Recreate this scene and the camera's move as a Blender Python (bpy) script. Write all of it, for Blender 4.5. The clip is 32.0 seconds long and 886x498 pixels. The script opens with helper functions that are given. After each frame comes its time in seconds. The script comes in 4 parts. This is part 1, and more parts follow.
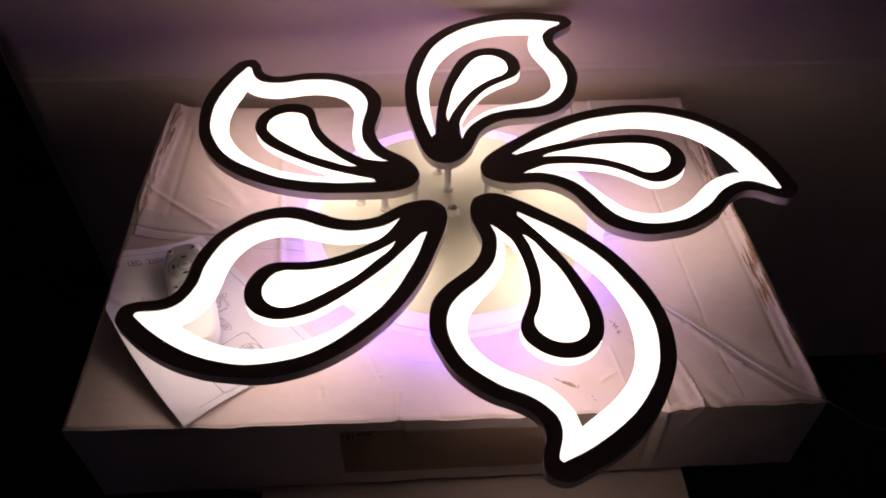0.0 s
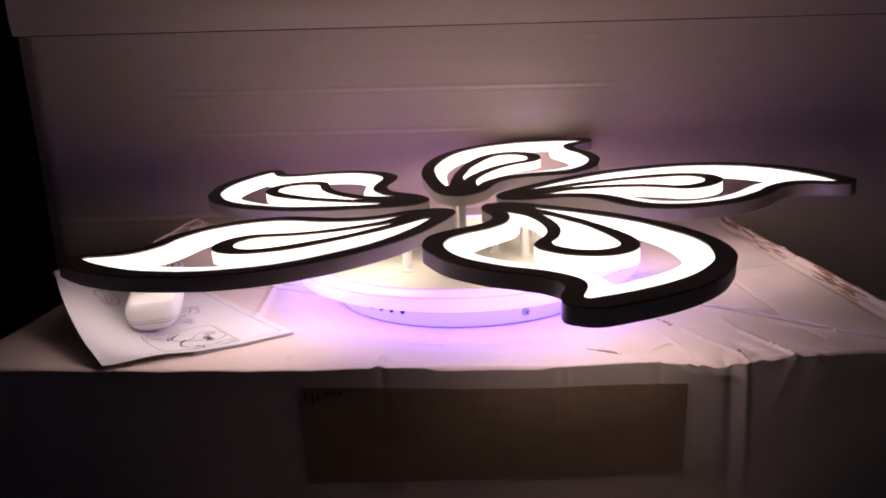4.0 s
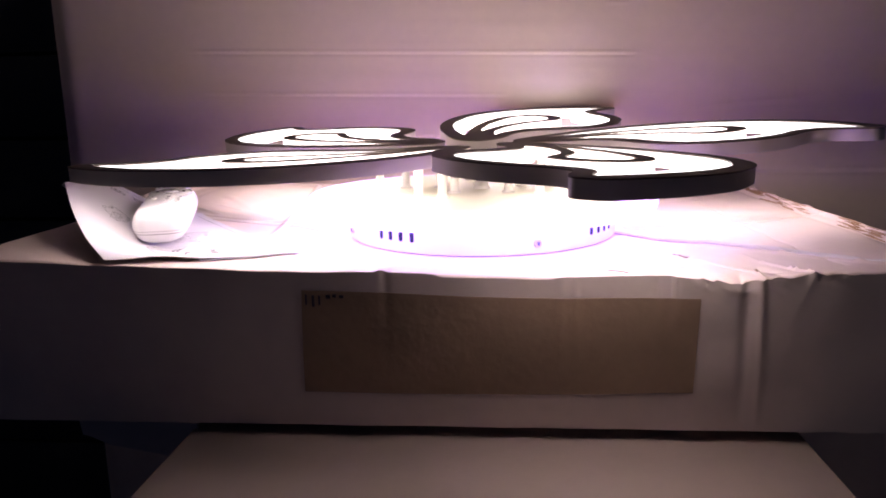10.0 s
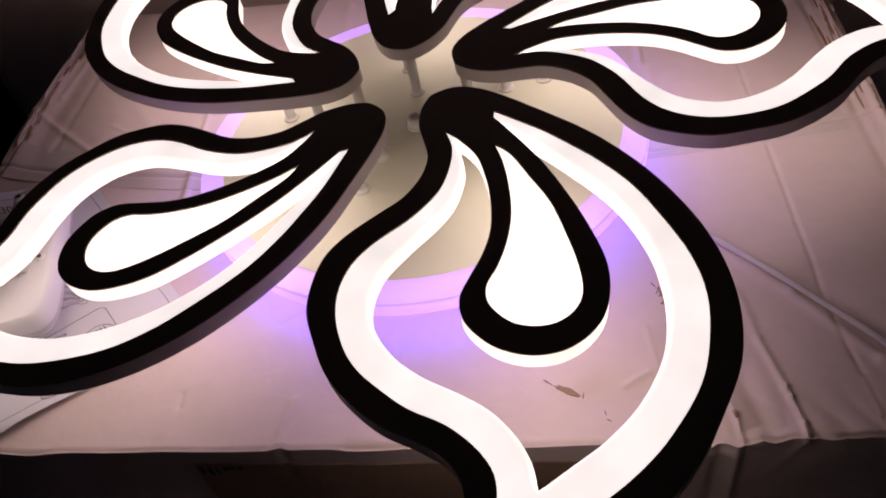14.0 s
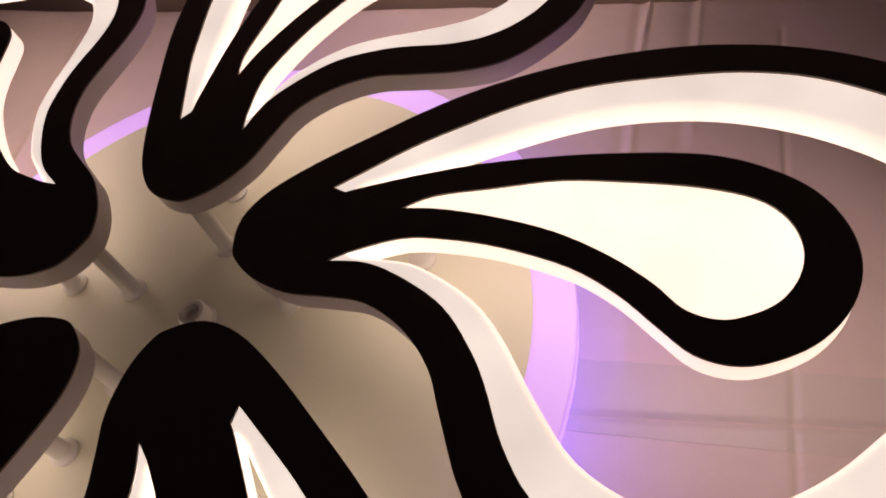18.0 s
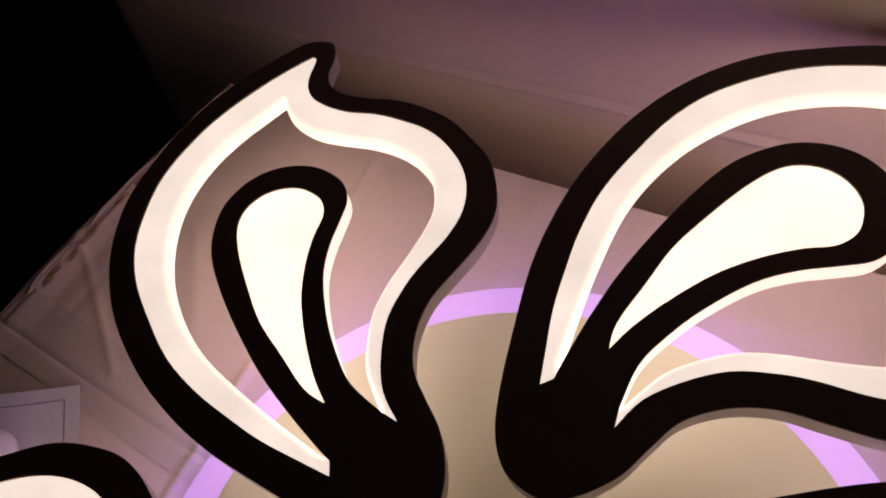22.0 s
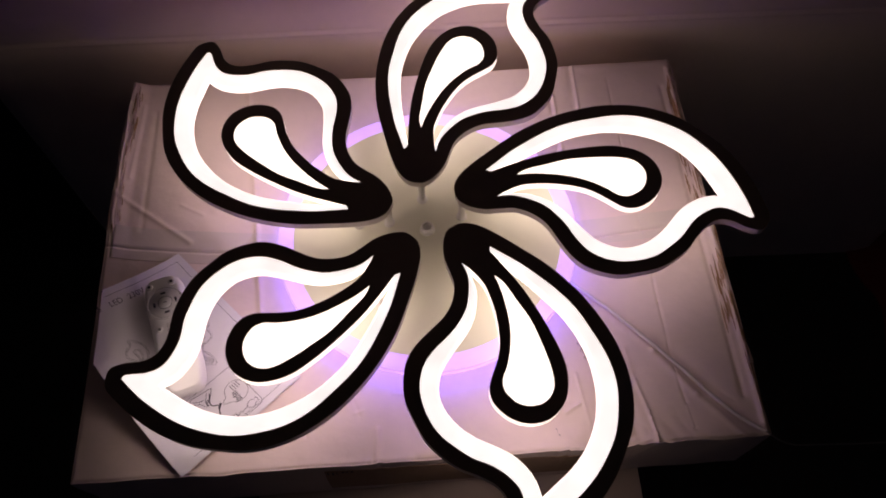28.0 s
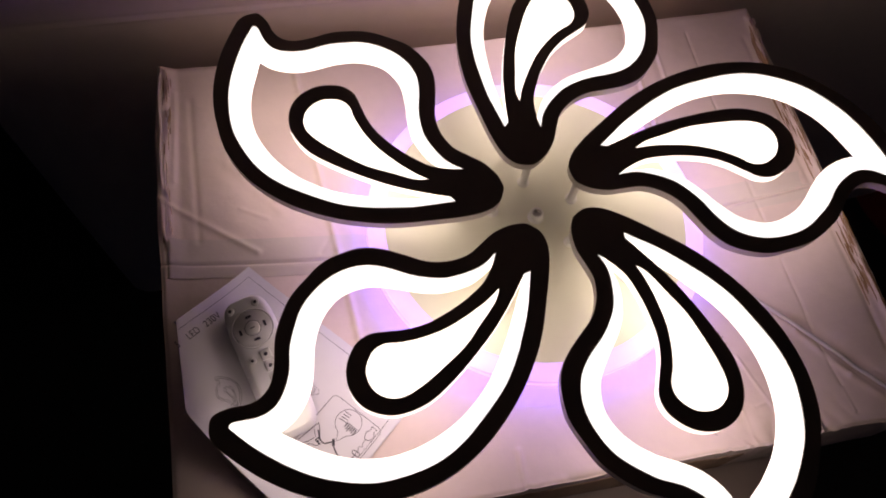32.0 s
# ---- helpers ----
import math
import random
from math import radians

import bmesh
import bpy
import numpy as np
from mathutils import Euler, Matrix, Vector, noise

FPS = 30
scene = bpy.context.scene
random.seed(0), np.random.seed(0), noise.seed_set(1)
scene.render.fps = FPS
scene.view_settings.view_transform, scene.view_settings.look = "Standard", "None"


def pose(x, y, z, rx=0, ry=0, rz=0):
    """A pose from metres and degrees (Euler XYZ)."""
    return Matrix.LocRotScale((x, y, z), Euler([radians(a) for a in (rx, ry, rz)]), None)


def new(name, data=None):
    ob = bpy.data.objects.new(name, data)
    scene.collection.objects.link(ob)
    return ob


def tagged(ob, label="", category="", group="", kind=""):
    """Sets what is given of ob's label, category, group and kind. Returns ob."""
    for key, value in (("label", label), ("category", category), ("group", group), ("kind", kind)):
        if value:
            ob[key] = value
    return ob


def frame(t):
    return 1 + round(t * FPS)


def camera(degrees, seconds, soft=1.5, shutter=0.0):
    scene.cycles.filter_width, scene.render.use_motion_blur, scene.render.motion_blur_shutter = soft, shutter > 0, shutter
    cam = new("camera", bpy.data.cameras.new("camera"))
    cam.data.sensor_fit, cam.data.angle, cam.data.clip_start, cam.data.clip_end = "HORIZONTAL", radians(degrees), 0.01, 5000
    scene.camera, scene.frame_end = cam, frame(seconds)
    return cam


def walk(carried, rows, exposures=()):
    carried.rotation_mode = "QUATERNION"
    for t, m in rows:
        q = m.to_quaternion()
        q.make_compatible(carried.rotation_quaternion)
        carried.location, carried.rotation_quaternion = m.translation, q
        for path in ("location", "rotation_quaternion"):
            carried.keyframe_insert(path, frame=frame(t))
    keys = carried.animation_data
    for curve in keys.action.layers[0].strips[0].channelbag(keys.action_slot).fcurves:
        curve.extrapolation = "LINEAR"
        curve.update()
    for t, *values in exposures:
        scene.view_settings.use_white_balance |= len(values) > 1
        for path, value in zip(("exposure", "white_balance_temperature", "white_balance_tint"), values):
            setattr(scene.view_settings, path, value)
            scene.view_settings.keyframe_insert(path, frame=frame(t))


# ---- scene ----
cam = camera(62.26, 32.0, 1.9)
# <path>
PATH = [
    (0, -0.0284, -0.6108, 0.5753, 45.16, 0.33, -1.92),
    (0.5, -0.0310, -0.6354, 0.5434, 49.83, 0.69, -1.67),
    (1, -0.0252, -0.6605, 0.4853, 54.52, 0.84, -1.18),
    (1.5, -0.0191, -0.6811, 0.4139, 59.93, 1.51, -0.89),
    (2, -0.0044, -0.6940, 0.3492, 64.94, 1.58, -0.32),
    (2.5, 0.0059, -0.7023, 0.3026, 69.89, 1.29, 0.37),
    (3, 0.0097, -0.7061, 0.2551, 73.40, 1.60, 1.20),
    (3.5, 0.0084, -0.7107, 0.2204, 75.08, 2.44, 1.70),
    (5.5, 0.0187, -0.7213, 0.1303, 79.57, 2.12, 3.34),
    (6, 0.0207, -0.7233, 0.1189, 78.95, 1.13, 3.84),
    (6.5, 0.0224, -0.7218, 0.1146, 78.40, 1.08, 4.03),
    (7, 0.0221, -0.7206, 0.1130, 78.24, 1.00, 4.05),
    (7.5, 0.0207, -0.7200, 0.1124, 78.32, 0.97, 3.99),
    (8, 0.0218, -0.7195, 0.1133, 78.47, 0.63, 4.15),
    (8.5, 0.0222, -0.7202, 0.1123, 78.38, 0.97, 4.23),
    (9, 0.0208, -0.7210, 0.1135, 78.59, 0.89, 4.22),
    (9.5, 0.0202, -0.7207, 0.1131, 78.59, 1.03, 4.32),
    (10, 0.0190, -0.7198, 0.1120, 78.38, 1.12, 4.38),
    (10.5, 0.0185, -0.7113, 0.1138, 77.55, 1.32, 4.23),
    (11, 0.0125, -0.6888, 0.1397, 74.58, 1.57, 3.69),
    (11.5, 0.0087, -0.6595, 0.2166, 66.11, 3.08, 2.68),
    (12, 0.0166, -0.6328, 0.2924, 58.35, 4.40, 1.30),
    (12.5, 0.0348, -0.5994, 0.3478, 51.20, 5.78, 1.47),
    (13, 0.0870, -0.5532, 0.3767, 47.37, 8.40, 4.07),
    (13.5, 0.1138, -0.4959, 0.3764, 45.28, 9.35, 5.56),
    (14, 0.1061, -0.4321, 0.3601, 42.39, 9.13, 4.31),
    (14.5, 0.1185, -0.3897, 0.3506, 41.63, 9.17, 2.97),
    (15, 0.1520, -0.3399, 0.3365, 40.80, 10.20, 4.51),
    (15.5, 0.1793, -0.2911, 0.3150, 38.72, 10.47, 4.44),
    (17.5, 0.2086, -0.1447, 0.2739, 35.26, 12.32, 11.23),
    (18, 0.1995, -0.1218, 0.2847, 35.65, 11.42, 13.90),
    (18.5, 0.1971, -0.1025, 0.2830, 36.75, 12.52, 16.43),
    (19, 0.1893, -0.0851, 0.2966, 36.38, 12.00, 18.19),
    (19.5, 0.1834, -0.0650, 0.2977, 38.64, 12.99, 20.84),
    (20, 0.1681, -0.0445, 0.3133, 37.77, 12.67, 21.80),
    (20.5, 0.1477, -0.0309, 0.3199, 38.22, 11.96, 24.08),
    (21, 0.1122, -0.0257, 0.3289, 38.58, 11.44, 26.04),
    (21.5, 0.0771, -0.0335, 0.3370, 39.30, 10.09, 27.66),
    (22, 0.0530, -0.0582, 0.3525, 39.64, 8.13, 29.40),
    (22.5, 0.0460, -0.0940, 0.3776, 39.81, 5.90, 29.36),
    (23, 0.0448, -0.1346, 0.4095, 40.12, 4.26, 28.26),
    (23.5, 0.0449, -0.1846, 0.4363, 40.83, 2.91, 26.78),
    (24, 0.0493, -0.2279, 0.4660, 40.17, 1.49, 23.44),
    (24.5, 0.0405, -0.2679, 0.5020, 39.38, 0.32, 18.12),
    (25, 0.0294, -0.3123, 0.5444, 37.36, -0.51, 10.26),
    (25.5, 0.0144, -0.3501, 0.5907, 35.15, -1.01, 5.46),
    (26, 0.0081, -0.3878, 0.6424, 34.01, -1.46, 5.13),
    (26.5, 0.0374, -0.4108, 0.6815, 31.06, 0.44, 5.32),
    (28.5, -0.0194, -0.4198, 0.7426, 28.75, -0.05, -6.79),
    (29, -0.0523, -0.4022, 0.7529, 28.49, -0.55, -12.58),
    (29.5, -0.1361, -0.3985, 0.7707, 29.16, -0.63, -25.51),
    (30, -0.2006, -0.3837, 0.7925, 29.28, -0.99, -31.62),
    (30.5, -0.2242, -0.3788, 0.7923, 29.60, -1.37, -32.74),
    (31, -0.2118, -0.3687, 0.7723, 28.69, -1.72, -28.98),
    (31.5, -0.1848, -0.3631, 0.7422, 27.46, -1.99, -19.81),
    (32, -0.1788, -0.3253, 0.6572, 26.30, -2.67, -9.67),
]
# </path>
EXPOSURE = [  # seconds, stops, kelvin, tint
    (0.0, 1.17, 7800, 19), (2.0, 1.12, 7600, 20), (3.5, 1.16, 7450, 20), (6.0, 1.45, 7050, 20), (7.0, 1.70, 6950, 19), (9.0, 2.21, 6800, 19), (10.5, 2.41, 6900, 18), (12.0, 1.92, 7100, 13), (13.0, 1.38, 7300, 14),
    (14.0, 0.55, 7450, 22), (15.0, 0.2, 7400, 26), (18.0, 0.27, 8450, 25), (21.0, 0.26, 8550, 25), (23.0, 0.44, 8500, 24), (26.0, 0.43, 7750, 26), (29.0, 0.87, 7550, 20), (32.0, 1.04, 7550, 17)]
walk(cam, [(t, pose(x, y, z, rx, ry, rz)) for t, x, y, z, rx, ry, rz in PATH], EXPOSURE)

# ---- world: a dark room lit by the lamp, plus an added faint blue fill ----
world = bpy.data.worlds.new("dim_blue_fill")
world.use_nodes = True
# weak bluish fill with no visible source, added for the carton's front
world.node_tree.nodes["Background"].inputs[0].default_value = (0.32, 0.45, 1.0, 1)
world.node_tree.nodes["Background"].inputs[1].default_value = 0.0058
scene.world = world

# ---- materials ----


def material(name, color, rough=0.6, metal=0.0, vary=0.12, grain=60.0, blotch=6.0, bump=0.1, bump_scale=120.0,
             tint=None, emit=None, power=0.0, sheen=0.5):
    """Procedural surface: base colour with large blotches and fine grain, uneven gloss and a fine relief."""
    m = bpy.data.materials.new(name)
    m.use_nodes = True
    nt = m.node_tree
    p = nt.nodes["Principled BSDF"]
    tc = nt.nodes.new("ShaderNodeTexCoord")
    n1 = nt.nodes.new("ShaderNodeTexNoise")
    n2 = nt.nodes.new("ShaderNodeTexNoise")
    n1.inputs["Scale"].default_value, n1.inputs["Detail"].default_value = blotch, 5
    n2.inputs["Scale"].default_value, n2.inputs["Detail"].default_value = grain, 4
    for n in (n1, n2):
        nt.links.new(tc.outputs["Object"], n.inputs["Vector"])
    add = nt.nodes.new("ShaderNodeMath")
    add.operation = "MULTIPLY_ADD"
    add.inputs[1].default_value = 0.45
    nt.links.new(n2.outputs["Fac"], add.inputs[0])
    nt.links.new(n1.outputs["Fac"], add.inputs[2])
    ramp = nt.nodes.new("ShaderNodeMapRange")
    ramp.inputs["From Min"].default_value, ramp.inputs["From Max"].default_value = 0.45, 1.0
    nt.links.new(add.outputs[0], ramp.inputs["Value"])
    mix = nt.nodes.new("ShaderNodeMix")
    mix.data_type = "RGBA"
    dark = tint or tuple(c * (1 - vary) for c in color)
    mix.inputs[6].default_value = (*dark, 1)
    mix.inputs[7].default_value = (*color, 1)
    nt.links.new(ramp.outputs[0], mix.inputs[0])
    nt.links.new(mix.outputs[2], p.inputs["Base Color"])
    rr = nt.nodes.new("ShaderNodeMapRange")
    rr.inputs["To Min"].default_value, rr.inputs["To Max"].default_value = max(rough - 0.1, 0.02), min(rough + 0.1, 1)
    nt.links.new(n1.outputs["Fac"], rr.inputs["Value"])
    nt.links.new(rr.outputs[0], p.inputs["Roughness"])
    p.inputs["Metallic"].default_value = metal
    p.inputs["Specular IOR Level"].default_value = sheen
    if bump:
        nb = nt.nodes.new("ShaderNodeTexNoise")
        nb.inputs["Scale"].default_value, nb.inputs["Detail"].default_value = bump_scale, 6
        nt.links.new(tc.outputs["Object"], nb.inputs["Vector"])
        b = nt.nodes.new("ShaderNodeBump")
        b.inputs["Strength"].default_value, b.inputs["Distance"].default_value = bump, 0.002
        nt.links.new(nb.outputs["Fac"], b.inputs["Height"])
        nt.links.new(b.outputs[0], p.inputs["Normal"])
    if emit:
        p.inputs["Emission Color"].default_value = (*emit, 1)
        es = nt.nodes.new("ShaderNodeMapRange")
        es.inputs["From Min"].default_value, es.inputs["From Max"].default_value = 0.3, 0.7
        es.inputs["To Min"].default_value, es.inputs["To Max"].default_value = power * 0.89, power * 1.11
        nt.links.new(n1.outputs["Fac"], es.inputs["Value"])
        nt.links.new(es.outputs[0], p.inputs["Emission Strength"])
    return m


WARM = (1.0, 0.938, 0.885)
M_BLACK = material("black_satin_paint", (0.15, 0.108, 0.09), 0.6, vary=0.25, bump=0.05, bump_scale=300)
M_SHELL = material("white_enamel", (0.72, 0.66, 0.64), 0.45, vary=0.06, bump=0.03)
M_STRIP = material("lit_acrylic_strip", (0.8, 0.78, 0.76), 0.4, vary=0.04, bump=0.02, emit=(0.87, 0.90, 0.935), power=0.69, blotch=22)
M_GLOW = material("lit_acrylic_edge", (0.8, 0.78, 0.76), 0.4, vary=0.04, bump=0.02, emit=WARM, power=0.82, blotch=22)
M_ROLL = material("lit_acrylic_rounding", (0.8, 0.78, 0.76), 0.4, vary=0.04, bump=0.02, emit=WARM, power=0.76, blotch=22)
M_EDGE = material("dim_lit_acrylic_edge", (0.8, 0.77, 0.74), 0.4, vary=0.04, bump=0.02, emit=WARM, power=0.70, blotch=22)
M_DROP = material("lit_acrylic_drop", (0.8, 0.78, 0.76), 0.4, vary=0.04, bump=0.02, emit=WARM, power=0.98, blotch=22)
# underside never in view; glow inferred and set to brighten lid and plate
M_UNDER = material("lit_acrylic_underside", (0.8, 0.78, 0.76), 0.4, vary=0.04, bump=0.02, emit=WARM, power=1.0, blotch=22)
M_RING = material("violet_lit_acrylic", (0.6, 0.52, 0.7), 0.35, vary=0.04, bump=0.02, emit=(0.39, 0.195, 0.84), power=0.70)
M_RIM = material("violet_lit_rim", (0.7, 0.66, 0.75), 0.35, vary=0.04, bump=0.02, emit=(0.33, 0.165, 1.0), power=1.1)
M_RING_LOW = material("violet_lit_underside", (0.7, 0.66, 0.75), 0.35, vary=0.04, bump=0.02, emit=(0.20, 0.15, 1.0), power=2.7)
M_PLATE = material("cream_enamel_plate", (0.80, 0.78, 0.635), 0.4, vary=0.05, bump=0.03)
M_BASE = material("white_enamel_base", (0.76, 0.74, 0.74), 0.4, vary=0.05, bump=0.03)
M_POST = material("white_plastic_post", (0.8, 0.77, 0.72), 0.4, vary=0.05, bump=0.02)
# near-black that paints the shade inside slots, grooves and cracks
M_DARK = material("gap_shade_black", (0.01, 0.009, 0.012), 0.8, vary=0.2, bump=0)
M_STEEL = material("zinc_screw", (0.55, 0.54, 0.55), 0.35, metal=0.9, vary=0.15, bump=0.05)
M_CARD = material("white_cardboard", (0.77, 0.612, 0.562), 0.62, vary=0.10, grain=90, blotch=9, bump=0.22, bump_scale=70)
M_CARD_SIDE = material("white_cardboard_side", (0.74, 0.60, 0.56), 0.66, vary=0.12, grain=80, blotch=7, bump=0.25, bump_scale=60)
M_KRAFT = material("brown_kraft", (0.37, 0.24, 0.165), 0.75, vary=0.25, grain=120, blotch=18, bump=0.25, bump_scale=150)
M_TORN = material("torn_brown_board", (0.34, 0.18, 0.085), 0.85, vary=0.35, grain=180, blotch=40, bump=0.3, bump_scale=200)
M_KRAFT_PALE = material("worn_cardboard_core", (0.42, 0.27, 0.17), 0.8, vary=0.25, grain=160, blotch=30, bump=0.3, bump_scale=200)
M_TAPE = material("yellowed_tape", (0.68, 0.57, 0.52), 0.3, vary=0.12, grain=40, bump=0.25, bump_scale=40, sheen=0.6)
M_PANEL = material("white_board", (0.86, 0.665, 0.585), 0.6, vary=0.10, grain=70, blotch=4, bump=0.18, bump_scale=35)
M_TABLE = material("cream_board_top", (0.56, 0.43, 0.375), 0.55, vary=0.12, grain=70, blotch=5, bump=0.15, bump_scale=60)
M_PAPER = material("white_paper", (0.74, 0.70, 0.74), 0.75, vary=0.04, bump=0.08, bump_scale=60)
M_INK = material("printed_ink", (0.06, 0.05, 0.07), 0.8, vary=0.2, bump=0)
M_REMOTE = material("white_plastic_remote", (0.83, 0.80, 0.80), 0.38, vary=0.04, bump=0.03)
M_BUTTON = material("grey_white_button", (0.78, 0.75, 0.75), 0.4, vary=0.05, bump=0.02)
M_SEAM = material("grey_seam", (0.30, 0.27, 0.28), 0.7, vary=0.2, bump=0)
M_CORD = material("white_cord", (0.70, 0.62, 0.61), 0.4, vary=0.08, bump=0.05)
# grey for the loose cable; the white cord's free end wears it as shade
M_GREY_OR_SHADED_CORD = material("grey_or_shaded_cord", (0.22, 0.2, 0.2), 0.5, vary=0.1, bump=0.05)
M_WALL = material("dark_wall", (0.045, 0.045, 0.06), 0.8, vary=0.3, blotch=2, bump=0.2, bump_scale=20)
M_CEIL = material("white_ceiling_paint", (0.78, 0.75, 0.72), 0.9, vary=0.06, blotch=2, bump=0.1, bump_scale=40)
M_WOOD = material("dark_stained_boards", (0.05, 0.044, 0.05), 0.55, vary=0.4, blotch=5, bump=0.2, bump_scale=30)
M_FLOOR = material("dark_floor", (0.05, 0.04, 0.035), 0.6, vary=0.35, blotch=3, bump=0.2, bump_scale=30)
M_RED = material("dark_red_cloth", (0.32, 0.025, 0.025), 0.9, vary=0.35, blotch=8, bump=0.5, bump_scale=60)

# ---- mesh helpers ----
from mathutils.geometry import tessellate_polygon as tessellate



def finish(name, bm, mat, smooth=True, normals=True):
    if normals:
        bmesh.ops.recalc_face_normals(bm, faces=bm.faces[:])
    me = bpy.data.meshes.new(name)
    bm.to_mesh(me)
    bm.free()
    me.materials.append(mat)
    if smooth:
        for poly in me.polygons:
            poly.use_smooth = True
        me.set_sharp_from_angle(angle=radians(40))
    return me


def part(name, bm, mat, parent, label="", smooth=True):
    ob = new(name, finish(name, bm, mat, smooth))
    if parent is not None:
        ob.parent = parent
    if label:
        ob["label"] = label
    return ob


def thing(name, at=(0, 0, 0), label="", category="", group="", kind=""):
    ob = new(name)
    ob.matrix_basis = pose(*at)
    ob.empty_display_size = 0.05
    return tagged(ob, label, category, group, kind)


def spline(pts, closed=True, steps=5):
    """Catmull-Rom curve through the control points."""
    out, n = [], len(pts)
    for i in range(n if closed else n - 1):
        if closed:
            p = [Vector(pts[(i + j - 1) % n]) for j in range(4)]
        else:
            p = [Vector(pts[min(max(i + j - 1, 0), n - 1)]) for j in range(4)]
        for s in range(steps):
            t = s / steps
            out.append(0.5 * (2 * p[1] + (p[2] - p[0]) * t + (2 * p[0] - 5 * p[1] + 4 * p[2] - p[3]) * t * t
                              + (3 * p[1] - p[0] - 3 * p[2] + p[3]) * t ** 3))
    if not closed:
        out.append(Vector(pts[-1]))
    return out


def offset(loop, d):
    """A closed loop moved sideways by d (to the left of its way)."""
    n, out = len(loop), []
    for i in range(n):
        t = (loop[(i + 1) % n] - loop[i - 1]).normalized()
        out.append(loop[i] + Vector((-t.y, t.x)) * d)
    return out


def prism(loops, z0, z1):
    """A plate: the first loop with the others as holes, from z0 to z1."""
    bm = bmesh.new()
    flat = [v for loop in loops for v in loop]
    tris = tessellate([[Vector((v[0], v[1], 0)) for v in loop] for loop in loops])
    lo = [bm.verts.new((v[0], v[1], z0)) for v in flat]
    hi = [bm.verts.new((v[0], v[1], z1)) for v in flat]
    for t in tris:
        if len(set(t)) == 3:
            try:
                bm.faces.new([hi[i] for i in t])
                bm.faces.new([lo[i] for i in reversed(t)])
            except ValueError:
                pass
    k = 0
    for loop in loops:
        n = len(loop)
        for i in range(n):
            a, b = k + i, k + (i + 1) % n
            try:
                bm.faces.new((lo[a], lo[b], hi[b], hi[a]))
            except ValueError:
                pass
        k += n
    return bm


def lathe(profile, seg=48, at=(0, 0, 0)):
    """A turned body from (radius, height) pairs."""
    bm = bmesh.new()
    rings = []
    for r, z in profile:
        if r < 1e-6:
            rings.append([bm.verts.new((at[0], at[1], at[2] + z))])
        else:
            rings.append([bm.verts.new((at[0] + r * math.cos(2 * math.pi * i / seg), at[1] + r * math.sin(2 * math.pi * i / seg), at[2] + z)) for i in range(seg)])
    for a, b in zip(rings, rings[1:]):
        for i in range(seg):
            j = (i + 1) % seg
            if len(a) == 1 and len(b) == 1:
                continue
            if len(a) == 1:
                bm.faces.new((a[0], b[i], b[j]))
            elif len(b) == 1:
                bm.faces.new((a[i], a[j], b[0]))
            else:
                bm.faces.new((a[i], a[j], b[j], b[i]))
    return bm


def slab(x0, x1, y0, y1, z0, z1, bevel=0.002, seg=2):
    bm = bmesh.new()
    bmesh.ops.create_cube(bm, size=1)
    for v in bm.verts:
        v.co = Vector(((x0 + x1) / 2 + v.co.x * (x1 - x0), (y0 + y1) / 2 + v.co.y * (y1 - y0), (z0 + z1) / 2 + v.co.z * (z1 - z0)))
    if bevel:
        bmesh.ops.bevel(bm, geom=bm.edges[:], offset=bevel, segments=seg, affect="EDGES", profile=0.5)
    return bm


def tube(points, r, seg=10):
    """A round cord along the points."""
    bm = bmesh.new()
    rings = []
    for i, p in enumerate(points):
        t = (points[min(i + 1, len(points) - 1)] - points[max(i - 1, 0)]).normalized()
        side = t.cross(Vector((0, 0, 1)))
        side = side.normalized() if side.length > 1e-4 else Vector((1, 0, 0))
        up = side.cross(t)
        rings.append([bm.verts.new(p + (side * math.cos(a) + up * math.sin(a)) * r) for a in (2 * math.pi * k / seg for k in range(seg))])
    for a, b in zip(rings, rings[1:]):
        for k in range(seg):
            bm.faces.new((a[k], a[(k + 1) % seg], b[(k + 1) % seg], b[k]))
    bm.faces.new(rings[0][::-1])
    bm.faces.new(rings[-1])
    return bm


def sheet(nu, nv, f, thick=0.0, down=Vector((0, 0, -1))):
    """A grid f(u, v), u and v from 0 to 1, given a thickness."""
    bm = bmesh.new()
    top = [[bm.verts.new(f(i / nu, j / nv)) for j in range(nv + 1)] for i in range(nu + 1)]
    for i in range(nu):
        for j in range(nv):
            bm.faces.new((top[i][j], top[i + 1][j], top[i + 1][j + 1], top[i][j + 1]))
    if thick:
        low = [[bm.verts.new(top[i][j].co + down * thick) for j in range(nv + 1)] for i in range(nu + 1)]
        for i in range(nu):
            for j in range(nv):
                bm.faces.new((low[i][j + 1], low[i + 1][j + 1], low[i + 1][j], low[i][j]))
        for i in range(nu):
            bm.faces.new((top[i + 1][0], top[i][0], low[i][0], low[i + 1][0]))
            bm.faces.new((top[i][nv], top[i + 1][nv], low[i + 1][nv], low[i][nv]))
        for j in range(nv):
            bm.faces.new((top[0][j], top[0][j + 1], low[0][j + 1], low[0][j]))
            bm.faces.new((top[nu][j + 1], top[nu][j], low[nu][j], low[nu][j + 1]))
    return bm


def smoothstep(a, b, x):
    t = min(max((x - a) / (b - a), 0.0), 1.0)
    return t * t * (3 - 2 * t)


